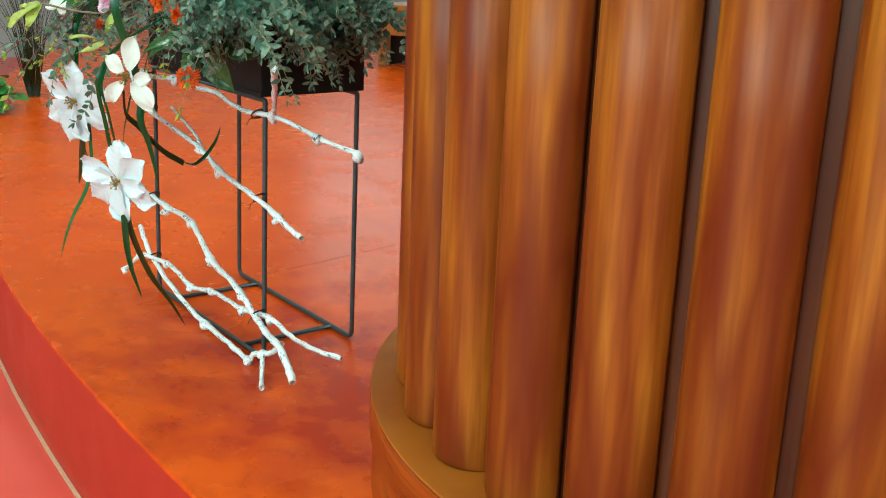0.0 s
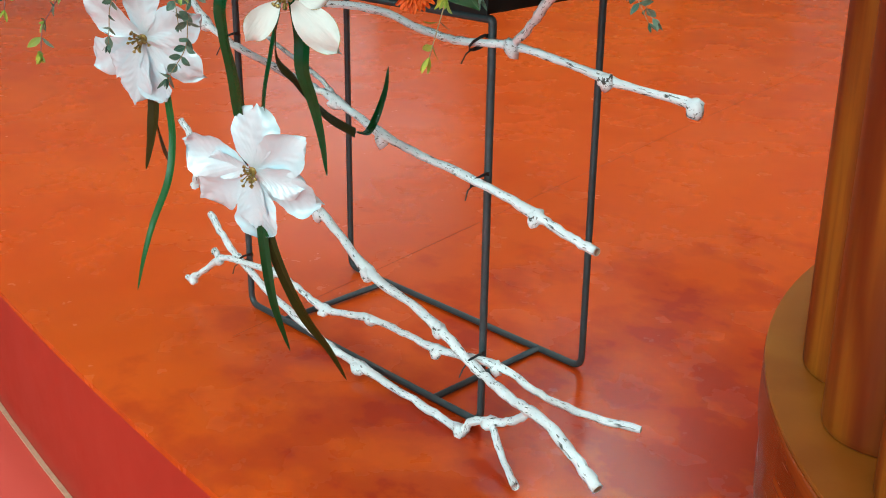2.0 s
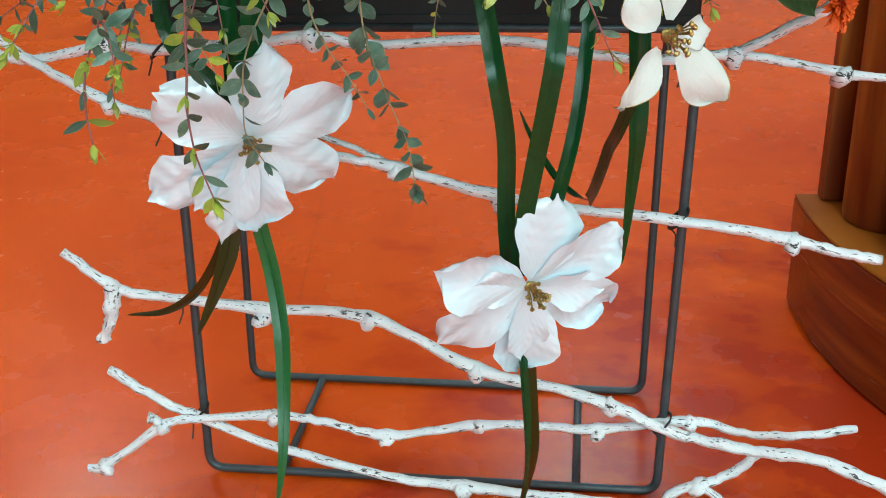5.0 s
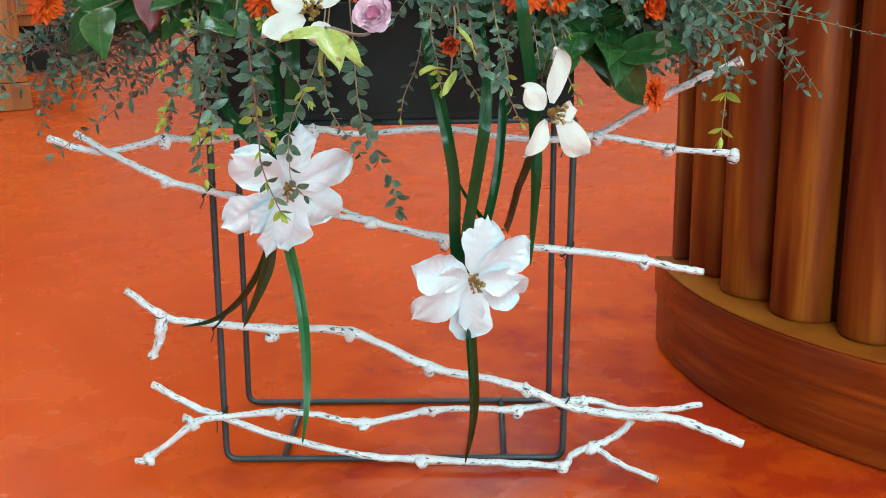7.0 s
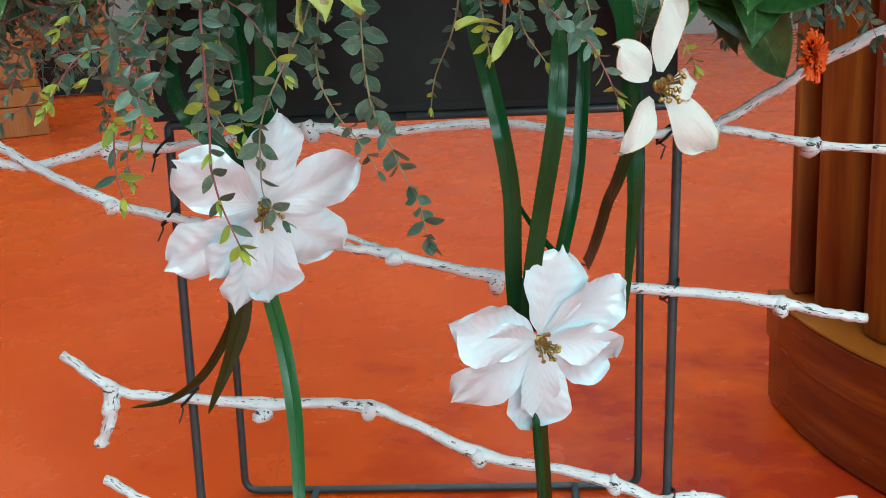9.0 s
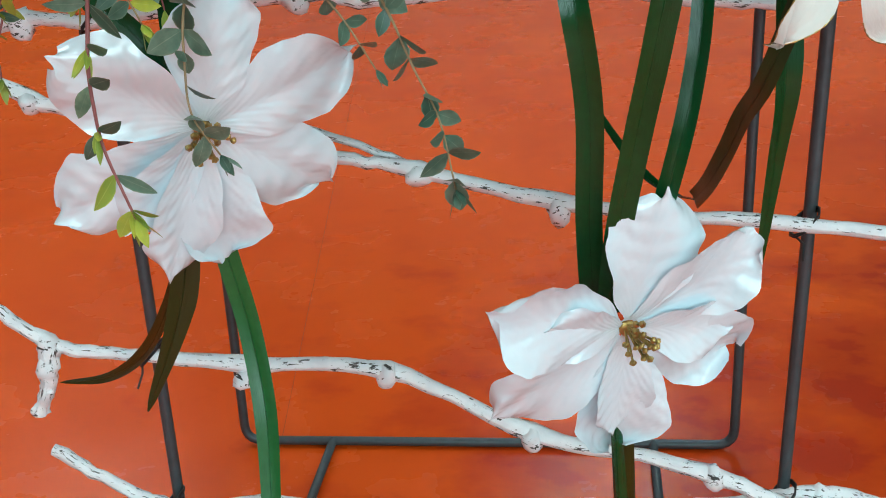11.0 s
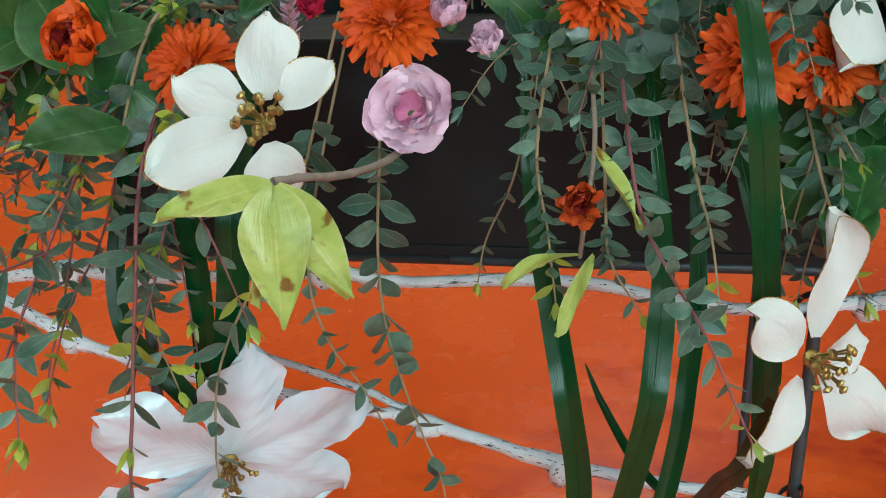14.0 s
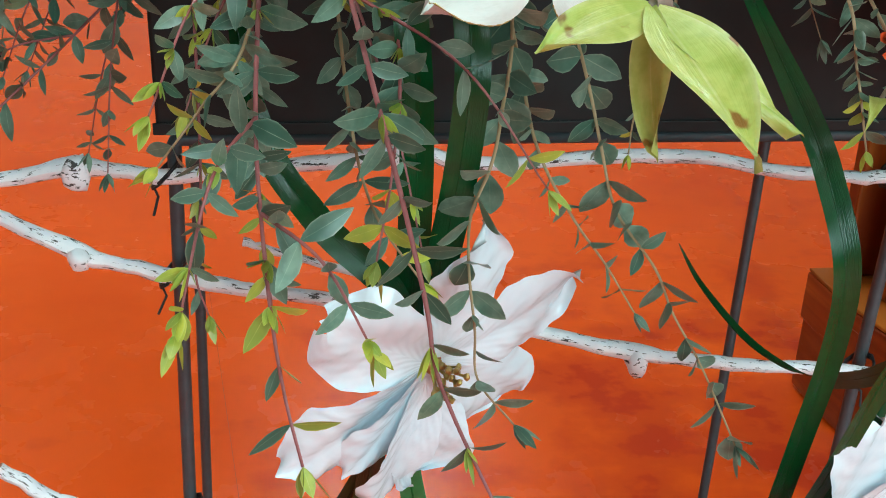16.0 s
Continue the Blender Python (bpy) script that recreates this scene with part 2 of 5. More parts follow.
def petal_material(name, lo, hi, rough=0.32, sheen=0.0, pearl=0.0):
    m, n, l, b = material(name)
    uv = coords(n, "UV")
    soft = noise_tex(n, l, coords(n), 30.0, 3)
    l.new(ramp(n, l, soft, [(0.3, lo), (0.7, hi)]), b.inputs["Base Color"])
    b.inputs["Roughness"].default_value = rough
    b.inputs["Sheen Weight"].default_value = sheen
    b.inputs["Coat Weight"].default_value, b.inputs["Coat Roughness"].default_value = (0.5, 0.2) if pearl else (0.05, 0.4)
    b.inputs["Specular IOR Level"].default_value = 0.5 if pearl else 0.25
    crease = noise_tex(n, l, coords(n), 40.0, 2, (1, 1, 1), 0.5)
    b.inputs["Metallic"].default_value = pearl
    if pearl:
        sep = n.new("ShaderNodeSeparateXYZ")
        l.new(uv, sep.inputs[0])
        off = n.new("ShaderNodeMath")
        off.operation = "SUBTRACT"
        l.new(sep.outputs[0], off.inputs[0])
        off.inputs[1].default_value = 0.5
        far = n.new("ShaderNodeMath")
        far.operation = "ABSOLUTE"
        l.new(off.outputs[0], far.inputs[0])
        run = n.new("ShaderNodeMath")
        run.operation = "MULTIPLY_ADD"
        l.new(far.outputs[0], run.inputs[0])
        run.inputs[1].default_value = -1.3
        l.new(sep.outputs[1], run.inputs[2])
        bent = n.new("ShaderNodeMath")
        bent.operation = "MULTIPLY_ADD"
        l.new(noise_tex(n, l, uv, 2.2, 1), bent.inputs[0])
        bent.inputs[1].default_value = 0.16
        l.new(run.outputs[0], bent.inputs[2])
        turn = n.new("ShaderNodeMath")
        turn.operation = "MULTIPLY"
        l.new(bent.outputs[0], turn.inputs[0])
        turn.inputs[1].default_value = 44.0
        ribs = n.new("ShaderNodeMath")
        ribs.operation = "SINE"
        l.new(turn.outputs[0], ribs.inputs[0])
        more = n.new("ShaderNodeMath")
        more.operation = "MULTIPLY_ADD"
        l.new(ribs.outputs[0], more.inputs[0])
        more.inputs[1].default_value = 0.038
        l.new(crease, more.inputs[2])
        relief = more.outputs[0]
    else:
        add = n.new("ShaderNodeMath")
        add.operation = "MULTIPLY_ADD"
        l.new(noise_tex(n, l, uv, 6.0, 2, (2.2, 0.9, 1)), add.inputs[0])
        add.inputs[1].default_value = 0.4
        l.new(crease, add.inputs[2])
        relief = add.outputs[0]
    bump(n, l, b, relief, 0.45, 0.004)
    tr = n.new("ShaderNodeBsdfTranslucent")
    tr.inputs[0].default_value = (*hi, 1)
    ms = n.new("ShaderNodeMixShader")
    ms.inputs[0].default_value = 0.07
    l.new(b.outputs[0], ms.inputs[1])
    l.new(tr.outputs[0], ms.inputs[2])
    l.new(ms.outputs[0], n["Material Output"].inputs[0])
    return m


PEARL = petal_material("pearly_white_fabric", (0.66, 0.77, 0.84), (0.74, 0.84, 0.90), 0.26, 0.0, 0.06)
VELVET = petal_material("white_velvet_fabric", (0.66, 0.67, 0.63), (0.74, 0.75, 0.71), 0.7, 0.3)
ORANGE_PETAL = petal_material("orange_petal", (0.56, 0.050, 0.005), (0.78, 0.125, 0.009), 0.5)
RUST_PETAL = petal_material("rust_petal", (0.38, 0.040, 0.010), (0.56, 0.100, 0.015), 0.5)
PINK_PETAL = petal_material("pale_pink_petal", (0.78, 0.50, 0.64), (0.90, 0.70, 0.81), 0.55)
ROSE_PETAL = petal_material("rose_petal", (0.66, 0.20, 0.38), (0.82, 0.42, 0.60), 0.55)
LILAC_PETAL = petal_material("lilac_pink_petal", (0.60, 0.34, 0.48), (0.74, 0.50, 0.60), 0.55)
MAROON_PETAL = petal_material("dark_maroon_petal", (0.16, 0.008, 0.010), (0.30, 0.020, 0.016), 0.5)
MAGENTA_PETAL = petal_material("dark_pink_petal", (0.40, 0.010, 0.050), (0.56, 0.025, 0.085), 0.5)

# ---- mesh helpers ----


def mesh(name, verts, faces, mat, parent=None, uv=None, smooth=True, label=""):
    d = bpy.data.meshes.new(name)
    d.from_pydata([tuple(v) for v in verts], [], faces)
    if uv is not None:
        layer = d.uv_layers.new(name="UVMap")
        idx = np.empty(len(d.loops), dtype=np.int32)
        d.loops.foreach_get("vertex_index", idx)
        layer.data.foreach_set("uv", np.asarray(uv, dtype=np.float32)[idx].ravel())
    if smooth:
        d.polygons.foreach_set("use_smooth", [True] * len(d.polygons))
    for one in mat if isinstance(mat, (list, tuple)) else [mat]:
        d.materials.append(one)
    ob = new(name, d)
    if parent:
        ob.parent = parent
    return tagged(ob, label)


def thing(name, label, category, group="", place=(0, 0, 0), kind=""):
    e = new(name)
    e.empty_display_size = 0.05
    e.location = place
    return tagged(e, label, category, group, kind)


def finish(name, bm, mat, parent=None, label="", smooth=False):
    d = bpy.data.meshes.new(name)
    bm.to_mesh(d)
    bm.free()
    if smooth:
        d.polygons.foreach_set("use_smooth", [True] * len(d.polygons))
    d.materials.append(mat)
    ob = new(name, d)
    if parent:
        ob.parent = parent
    return tagged(ob, label)


def box(name, lo, hi, mat, parent=None, bevel=0.003, label=""):
    bm = bmesh.new()
    bmesh.ops.create_cube(bm, size=1)
    for v in bm.verts:
        v.co = Vector([a + (c + 0.5) * (b - a) for a, b, c in zip(lo, hi, v.co)])
    if bevel:
        bmesh.ops.bevel(bm, geom=list(bm.edges), offset=bevel, segments=2, affect="EDGES", profile=0.6)
    return finish(name, bm, mat, parent, label)


def smooth_path(points, per=6):
    """Catmull-Rom through the points, each with any number of columns."""
    p = np.array(points, float)
    p = np.vstack([2 * p[0] - p[1], p, 2 * p[-1] - p[-2]])
    out = []
    for i in range(1, len(p) - 2):
        for t in np.linspace(0, 1, per, endpoint=False):
            a, b, c, d = p[i - 1 : i + 3]
            out.append(0.5 * (2 * b + (c - a) * t + (2 * a - 5 * b + 4 * c - d) * t * t + (3 * b - a - 3 * c + d) * t**3))
    return np.array(out + [p[-2]])


def tube_data(path, radii, sides=8, wobble=None):
    path = np.array(path, float)
    tang = np.gradient(path, axis=0)
    tang /= np.linalg.norm(tang, axis=1)[:, None] + 1e-9
    up = np.array((0.0, 0.0, 1.0)) if abs(tang[0][2]) < 0.9 else np.array((1.0, 0.0, 0.0))
    verts, uv, faces, length = [], [], [], 0.0
    for i, (c, t, r) in enumerate(zip(path, tang, radii)):
        up = up - t * (up @ t)
        up /= np.linalg.norm(up)
        side = np.cross(t, up)
        length += np.linalg.norm(c - path[i - 1]) if i else 0
        for k in range(sides + 1):
            a = 2 * math.pi * (k % sides) / sides
            f = r * (1 + (wobble(i, k % sides) if wobble else 0))
            verts.append(c + f * (math.cos(a) * side + math.sin(a) * up))
            uv.append((k / sides, length))
    w = sides + 1
    for i in range(len(path) - 1):
        for k in range(sides):
            faces.append((i * w + k, i * w + k + 1, (i + 1) * w + k + 1, (i + 1) * w + k))
    for i in (0, len(path) - 1):
        ring = [i * w + k for k in range(sides)]
        faces.append(tuple(ring if i == 0 else ring[::-1]))
    return verts, faces, uv


def tube(name, path, radii, mat, parent=None, sides=8, wobble=None, label=""):
    if not hasattr(radii, "__len__"):
        radii = [radii] * len(path)
    v, f, uv = tube_data(path, radii, sides, wobble)
    return mesh(name, v, f, mat, parent, uv, True, label)


# ---- the setting ----
BACK, DROP = 8.9, -0.34
DAIS_C, DAIS_R = (1.063, 11.944), 12.35


def dais_outline(r, steps=90):
    half = math.asin(min(1, 8.4 / r))
    return [(DAIS_C[0] + r * math.sin(a), DAIS_C[1] - r * math.cos(a)) for a in np.linspace(-half, half, steps)]


def slab(name, outline, lo, hi, mat, label, category):
    n = len(outline)
    verts = [(x, y, hi) for x, y in outline] + [(x, y, lo) for x, y in outline]
    faces = [tuple(range(n)), tuple(range(2 * n - 1, n - 1, -1))]
    faces += [(i, i + n, (i + 1) % n + n, (i + 1) % n) for i in range(n)]
    return tagged(mesh(name, verts, faces, mat, None, None, False), label, category, "", "structure")


front = dais_outline(DAIS_R)
closed = front + [(front[-1][0], BACK), (front[0][0], BACK)]
slab("floor", closed, -0.012, 0.0, ORANGE, "glossy mottled orange floor of a raised round platform", "floor")
inner = dais_outline(DAIS_R - 0.004)
slab("platform_riser", inner + [(inner[-1][0], BACK), (inner[0][0], BACK)], DROP, -0.0125, RISER, "dark red curved riser of the raised platform", "riser")
slab("lower_floor", [(-8, -7), (9, -7), (9, BACK), (-8, BACK)], DROP - 0.1, DROP, RED, "glossy red lower floor before the platform", "floor")
outer = dais_outline(DAIS_R + 0.006)
inner = dais_outline(DAIS_R - 0.003)
slab("joint_trim", outer + inner[::-1], DROP + 0.0005, DROP + 0.005, CREAM, "thin cream joint along the foot of the riser", "trim")
STEP_EDGE = [(-3.9, -1.9), (-2.16, -0.35), (-2.0, 0.25), (-3.9, 0.9)]
slab("step", STEP_EDGE, DROP + 0.001, -0.174, RISER, "dark red step beside the raised platform", "step")
slab("step_top", STEP_EDGE, -0.1735, -0.17, RED, "red painted top of the step", "step")


def seam(a, b):
    d = (Vector(b) - Vector(a)).normalized()
    s = Vector((-d.y, d.x)) * 0.00032
    a, b = Vector(a), Vector(b)
    pts = [a - s, b - s, b + s, a + s]
    slab("floor_seam", [(p.x, p.y) for p in pts], 0.0001, 0.0005, SEAM, "thin dark seam in the orange floor", "seam")


seam((0.08, -0.10), (-0.50, 4.0))

slab("wall_west", [(-8.2, -7.2), (-8, -7.2), (-8, 5.2), (-8.2, 5.2)], DROP, 4.4, PLASTER, "plain light grey plaster wall", "wall")
slab("wall_west_end", [(-8.2, 8.0), (-8, 8.0), (-8, 9.1), (-8.2, 9.1)], DROP, 4.4, PLASTER, "plain light grey plaster wall", "wall")
slab("wall_west_sill", [(-8.2, 5.2), (-8, 5.2), (-8, 8.0), (-8.2, 8.0)], DROP, 1.5, PLASTER, "plain light grey wall under a window", "wall")
slab("wall_west_head", [(-8.2, 5.2), (-8, 5.2), (-8, 8.0), (-8.2, 8.0)], 3.9, 4.4, PLASTER, "plain light grey wall over a window", "wall")
slab("wall_north", [(-8, BACK), (9.2, BACK), (9.2, 9.1), (-8, 9.1)], DROP, 4.4, PLASTER, "plain light grey plaster wall", "wall")
slab("wall_east", [(9, -7.2), (9.2, -7.2), (9.2, -3.7), (9, -3.7)], DROP, 4.4, PLASTER, "plain light grey plaster wall", "wall")
slab("wall_east_end", [(9, 2.1), (9.2, 2.1), (9.2, BACK), (9, BACK)], DROP, 4.4, PLASTER, "plain light grey plaster wall", "wall")
slab("wall_east_sill", [(9, -3.7), (9.2, -3.7), (9.2, 2.1), (9, 2.1)], DROP, 1.3, PLASTER, "plain light grey wall under a window", "wall")
slab("wall_east_head", [(9, -3.7), (9.2, -3.7), (9.2, 2.1), (9, 2.1)], 3.9, 4.4, PLASTER, "plain light grey wall over a window", "wall")
slab("wall_south_sill", [(-8, -7.2), (9, -7.2), (9, -7), (-8, -7)], DROP, 1.3, PLASTER, "plain light grey wall under a window", "wall")
slab("wall_south_head", [(-8, -7.2), (9, -7.2), (9, -7), (-8, -7)], 3.9, 4.4, PLASTER, "plain light grey wall over a window", "wall")
slab("wall_south_pier", [(-8, -7.2), (-0.5, -7.2), (-0.5, -7), (-8, -7)], 1.3, 3.9, PLASTER, "plain light grey wall beside a window", "wall")
slab("wall_south_pier_2", [(5.7, -7.2), (9, -7.2), (9, -7), (5.7, -7)], 1.3, 3.9, PLASTER, "plain light grey wall beside a window", "wall")
slab("ceiling", [(-8.2, -7.2), (9.2, -7.2), (9.2, 9.1), (-8.2, 9.1)], 4.4, 4.55, CEILING, "plain white ceiling", "ceiling")
for lx, ly in LAMPS:
    lamp = thing("ceiling_light", "square white ceiling light", "ceiling light", "ceiling lights", (lx, ly, 4.4))
    for s in (-1, 1):
        box("frame", (s * 0.5 - 0.04, -0.54, -0.06), (s * 0.5 + 0.04, 0.54, 0), FRAME, lamp)
        box("frame", (-0.459, s * 0.5 - 0.04, -0.06), (0.459, s * 0.5 + 0.04, 0), FRAME, lamp)

# ---- curved wooden lectern ----
LC, LR = (1.7135, 0.590), 0.850


def drum(name, r, lo, hi, mat, parent, bevel=0.004, back=0.0, steps=72, label=""):
    bm = bmesh.new()
    ring = [bm.verts.new((r * math.cos(a), r * math.sin(a) + 0, lo)) for a in np.linspace(-math.pi, 0, steps)]
    if back:
        ring += [bm.verts.new((r, back, lo)), bm.verts.new((-r, back, lo))]
    f = bm.faces.new(ring)
    up = bmesh.ops.extrude_face_region(bm, geom=[f])
    bmesh.ops.translate(bm, vec=(0, 0, hi - lo), verts=[g for g in up["geom"] if isinstance(g, bmesh.types.BMVert)])
    bmesh.ops.recalc_face_normals(bm, faces=bm.faces)
    rim = [e for e in bm.edges if abs(e.verts[0].co.z - e.verts[1].co.z) < 1e-6]
    bmesh.ops.bevel(bm, geom=rim, offset=bevel, segments=2, affect="EDGES", profile=0.6)
    return finish(name, bm, mat, parent, label)


lectern = thing("lectern", "varnished wooden lectern with curved fluted front on a two-step base", "lectern", "", (LC[0], LC[1], 0))
drum("lower_base", LR, 0.004, 0.1215, BASEWOOD, lectern)
drum("upper_base", LR + 0.006, 0.1225, 0.200, BASEWOOD, lectern)
drum("ledge", LR + 0.005, 0.2005, 0.206, LEDGEWOOD, lectern, 0.002, label="pale worn wooden ledge of the base")
# The core carries the painted shade that shows in the grooves.
drum("core", 0.742, 0.2065, 1.10, GROOVE_SHADE, lectern)
drum("top", LR + 0.02, 1.1005, 1.14, LEDGEWOOD, lectern, 0.008)
STEP = 11.59


def slat_mesh():
    """One convex flute, bottom edge rounded under; its middle looks along +x."""
    half = radians(STEP / 2) * 0.675
    verts, faces, cols = [], [], 13
    levels = [(0.2070, 0.90), (0.2095, 0.965), (0.217, 1.0), (0.45, 1.0), (0.8, 1.0), (1.099, 1.0)]
    for z, k in levels:
        for i in range(cols):
            u = -1 + 2 * i / (cols - 1)
            a = u * radians(82)
            y = math.sin(a) / math.sin(radians(82)) * half * (0.955 if k == 1 else 0.955 - (1 - k) * 0.2)
            x = 0.752 + (math.cos(a) - math.cos(radians(82))) * 0.066 * k
            verts.append((x, y, z))
        verts += [(0.744, half * 0.95, z), (0.744, -half * 0.95, z)]
    w = cols + 2
    for j in range(len(levels) - 1):
        for i in range(w):
            faces.append((j * w + i, j * w + (i + 1) % w, (j + 1) * w + (i + 1) % w, (j + 1) * w + i))
    faces += [tuple(range(w))[::-1], tuple(range((len(levels) - 1) * w, len(levels) * w))]
    return verts, faces


sv, sf = slat_mesh()
slat_first = mesh("slat", sv, sf, SLATWOOD, lectern)
for k in range(15):
    s = slat_first if k == 0 else new("slat", slat_first.data)
    s.parent = lectern
    s.rotation_euler = (0, 0, radians(-165.8 - STEP / 2 + STEP * k))
for a in (-178.7, -1.3):
    b = box("edge_board", (0.768, -0.016, 0.207), (0.820, 0.016, 1.099), SLATWOOD, lectern, 0.004)
    b.rotation_euler = (0, 0, radians(a))

# ---- plant stand and planter ----
W, D, TOP = 0.605, 0.252, 0.621
ROD = 0.0058


def rounded(points, r=0.022, n=5):
    """A path with its inner corners rounded."""
    pts = [Vector(p) for p in points]
    out = [pts[0]]
    for a, b, c in zip(pts, pts[1:], pts[2:]):
        u, w = (a - b).normalized(), (c - b).normalized()
        p, q = b + u * r, b + w * r
        for t in np.linspace(0, 1, n + 1):
            out.append((1 - t) ** 2 * p + 2 * t * (1 - t) * b + t * t * q)
    return out + [pts[-1]]


stand = thing("plant_stand", "dark grey steel rod stand on the orange floor", "plant stand")
# Each hoop stands a little out of plumb: left foot, right foot, left top, right top.
for name, y, a, b, c, d in (("front_frame", 0.0, -0.004, 0.605, 0.013, 0.620), ("back_frame", D - 0.002, -0.014, 0.596, 0.003, 0.604)):
    z0 = ROD + 0.001
    loop = [(W / 2, y, TOP), (c, y, TOP), (a, y, z0), (b, y, z0), (d, y, TOP), (W / 2, y, TOP)]
    path = [loop[0], *rounded(loop[:3], 0.006)[1:-1], *rounded(loop[1:5])[1:-1], *rounded(loop[3:], 0.006)[1:-1], loop[5]]
    tube(name, path, ROD, STEEL, stand, 10)
for x in (0.100, 0.500):
    tube("cross_bar", [(x, 0.002, ROD + 0.0015), (x, D - 0.002, ROD + 0.0015)], ROD * 0.95, STEEL, stand, 10)
for x in (0.06, W - 0.06):
    tube("top_bar", [(x, 0.002, TOP), (x, D - 0.002, TOP)], ROD * 0.9, STEEL, stand, 10)


def open_box(name, lo, hi, wall, mat, parent):
    bm = bmesh.new()
    (x0, y0, z0), (x1, y1, z1) = lo, hi
    o = [bm.verts.new(p) for p in ((x0, y0, z0), (x1, y0, z0), (x1, y1, z0), (x0, y1, z0))]
    t = [bm.verts.new(p) for p in ((x0, y0, z1), (x1, y0, z1), (x1, y1, z1), (x0, y1, z1))]
    i = [bm.verts.new(p) for p in ((x0 + wall, y0 + wall, z1), (x1 - wall, y0 + wall, z1), (x1 - wall, y1 - wall, z1), (x0 + wall, y1 - wall, z1))]
    g = [bm.verts.new((v.co.x, v.co.y, z0 + 0.02)) for v in i]
    bm.faces.new(o[::-1])
    bm.faces.new(g)
    for k in range(4):
        j = (k + 1) % 4
        bm.faces.new((o[k], o[j], t[j], t[k]))
        bm.faces.new((t[k], t[j], i[j], i[k]))
        bm.faces.new((i[k], i[j], g[j], g[k]))
    bmesh.ops.bevel(bm, geom=list(bm.edges), offset=0.003, segments=2, affect="EDGES", profile=0.6)
    return finish(name, bm, mat, parent)


planter = thing("planter", "black rectangular planter box on the steel stand", "planter", "", (0.007, 0, TOP + ROD))
open_box("body", (-0.006, -0.008, 0.001), (W + 0.006, D + 0.008, 0.19), 0.008, PLANTER, planter)
box("soil", (0.004, 0.002, 0.022), (W - 0.004, D - 0.002, 0.17), SOIL, planter, 0.004)
box("rim", (-0.008, -0.0105, 0.0005), (W + 0.008, -0.0085, 0.010), PLANTER, planter, 0.0008)

# ---- whitewashed branches ----
R = random.Random(7)


def branch_path(points, r0, r1, rng):
    path = smooth_path(points, 7)
    n = len(path)
    for i in range(1, n - 1):
        path[i] += np.array([rng.uniform(-1, 1) for _ in range(3)]) * 0.0011
    radii = 1.02 * np.linspace(r0, r1, n) * (1 + 0.06 * np.sin(np.arange(n) * 0.9 + rng.random() * 6))
    return path, radii


def knotted(radii, path, spots, size):
    for x in spots:
        k = int(np.argmin(np.linalg.norm(path - np.array(x), axis=1)))
        for i in range(max(0, k - 3), min(len(path), k + 4)):
            radii[i] *= 1 + size * math.exp(-((i - k) ** 2) / 1.6)
    return radii


def branch(label, points, r0, r1, knots=(), twigs=(), ties=(), size=0.5):
    rng = random.Random(len(points) * 31 + int(1000 * points[0][2]))
    ob = thing("branch", label, "branch", "whitewashed branches")
    path, radii = branch_path(points, r0, r1, rng)
    radii = knotted(radii, path, knots, size)
    shape = {}

    def wob(i, k):
        return shape.setdefault((i, k), rng.uniform(-0.10, 0.12))

    tube("stem", path, radii, BRANCH, ob, 10, wob)
    for k in knots:
        bud(ob, k, r0 * 1.95, rng)
    for pts, a, b in twigs:
        p, r = branch_path(pts, a, b, rng)
        r[-2:] *= 1.25
        tube("twig", p, r, BRANCH, ob, 8, lambda i, k: rng.uniform(-0.08, 0.1))
    for end, nxt in ((path[0], path[1]), (path[-1], path[-2])):
        d = Vector(end) - Vector(nxt)
        r = (radii[0] if end is path[0] else radii[-1]) * 0.8
        tube("cut_end", [end, Vector(end) + d.normalized() * 0.0006], r, CUT, ob, 10)
    for x, y, z in ties:
        wire_tie(ob, (x, y, z), rng)
    return ob


def bud(parent, at, r, rng):
    """A lumpy node where a side shoot was cut."""
    bm = bmesh.new()
    bmesh.ops.create_icosphere(bm, subdivisions=2, radius=r)
    turn = Euler((rng.random() * 6, rng.random() * 6, rng.random() * 6)).to_matrix()
    for v in bm.verts:
        v.co *= 1 + 0.35 * noise.noise(v.co * 150 + Vector(at) * 90)
        v.co = turn @ Vector((v.co.x * 1.25, v.co.y * 0.85, v.co.z * 0.9))
        v.co += Vector(at) + Vector((0, -r * 0.25, -r * 0.3))
    uv = bm.loops.layers.uv.new("UVMap")
    for f in bm.faces:
        for lp in f.loops:
            lp[uv].uv = ((lp.vert.co.x + lp.vert.co.y) * 9, lp.vert.co.z * 3)
    finish("knot", bm, BRANCH, parent, "", True)


def wire_tie(parent, at, rng):
    pts = []
    for i in range(26):
        a = i / 25 * 2 * math.pi * 2.5
        pts.append((at[0] + 0.0115 * math.cos(a), at[1] + 0.009 + 0.017 * math.sin(a), at[2] + 0.005 * (i / 25 - 0.5) + 0.011 * math.cos(a)))
    pts += [(at[0] - 0.004, at[1] - 0.012, at[2] - 0.012), (at[0] - 0.007 + rng.uniform(-0.004, 0.008), at[1] - 0.016, at[2] - 0.026)]
    tube("wire_tie", pts, 0.0011, WIRE, parent, 5, None, "thin black wire tie")


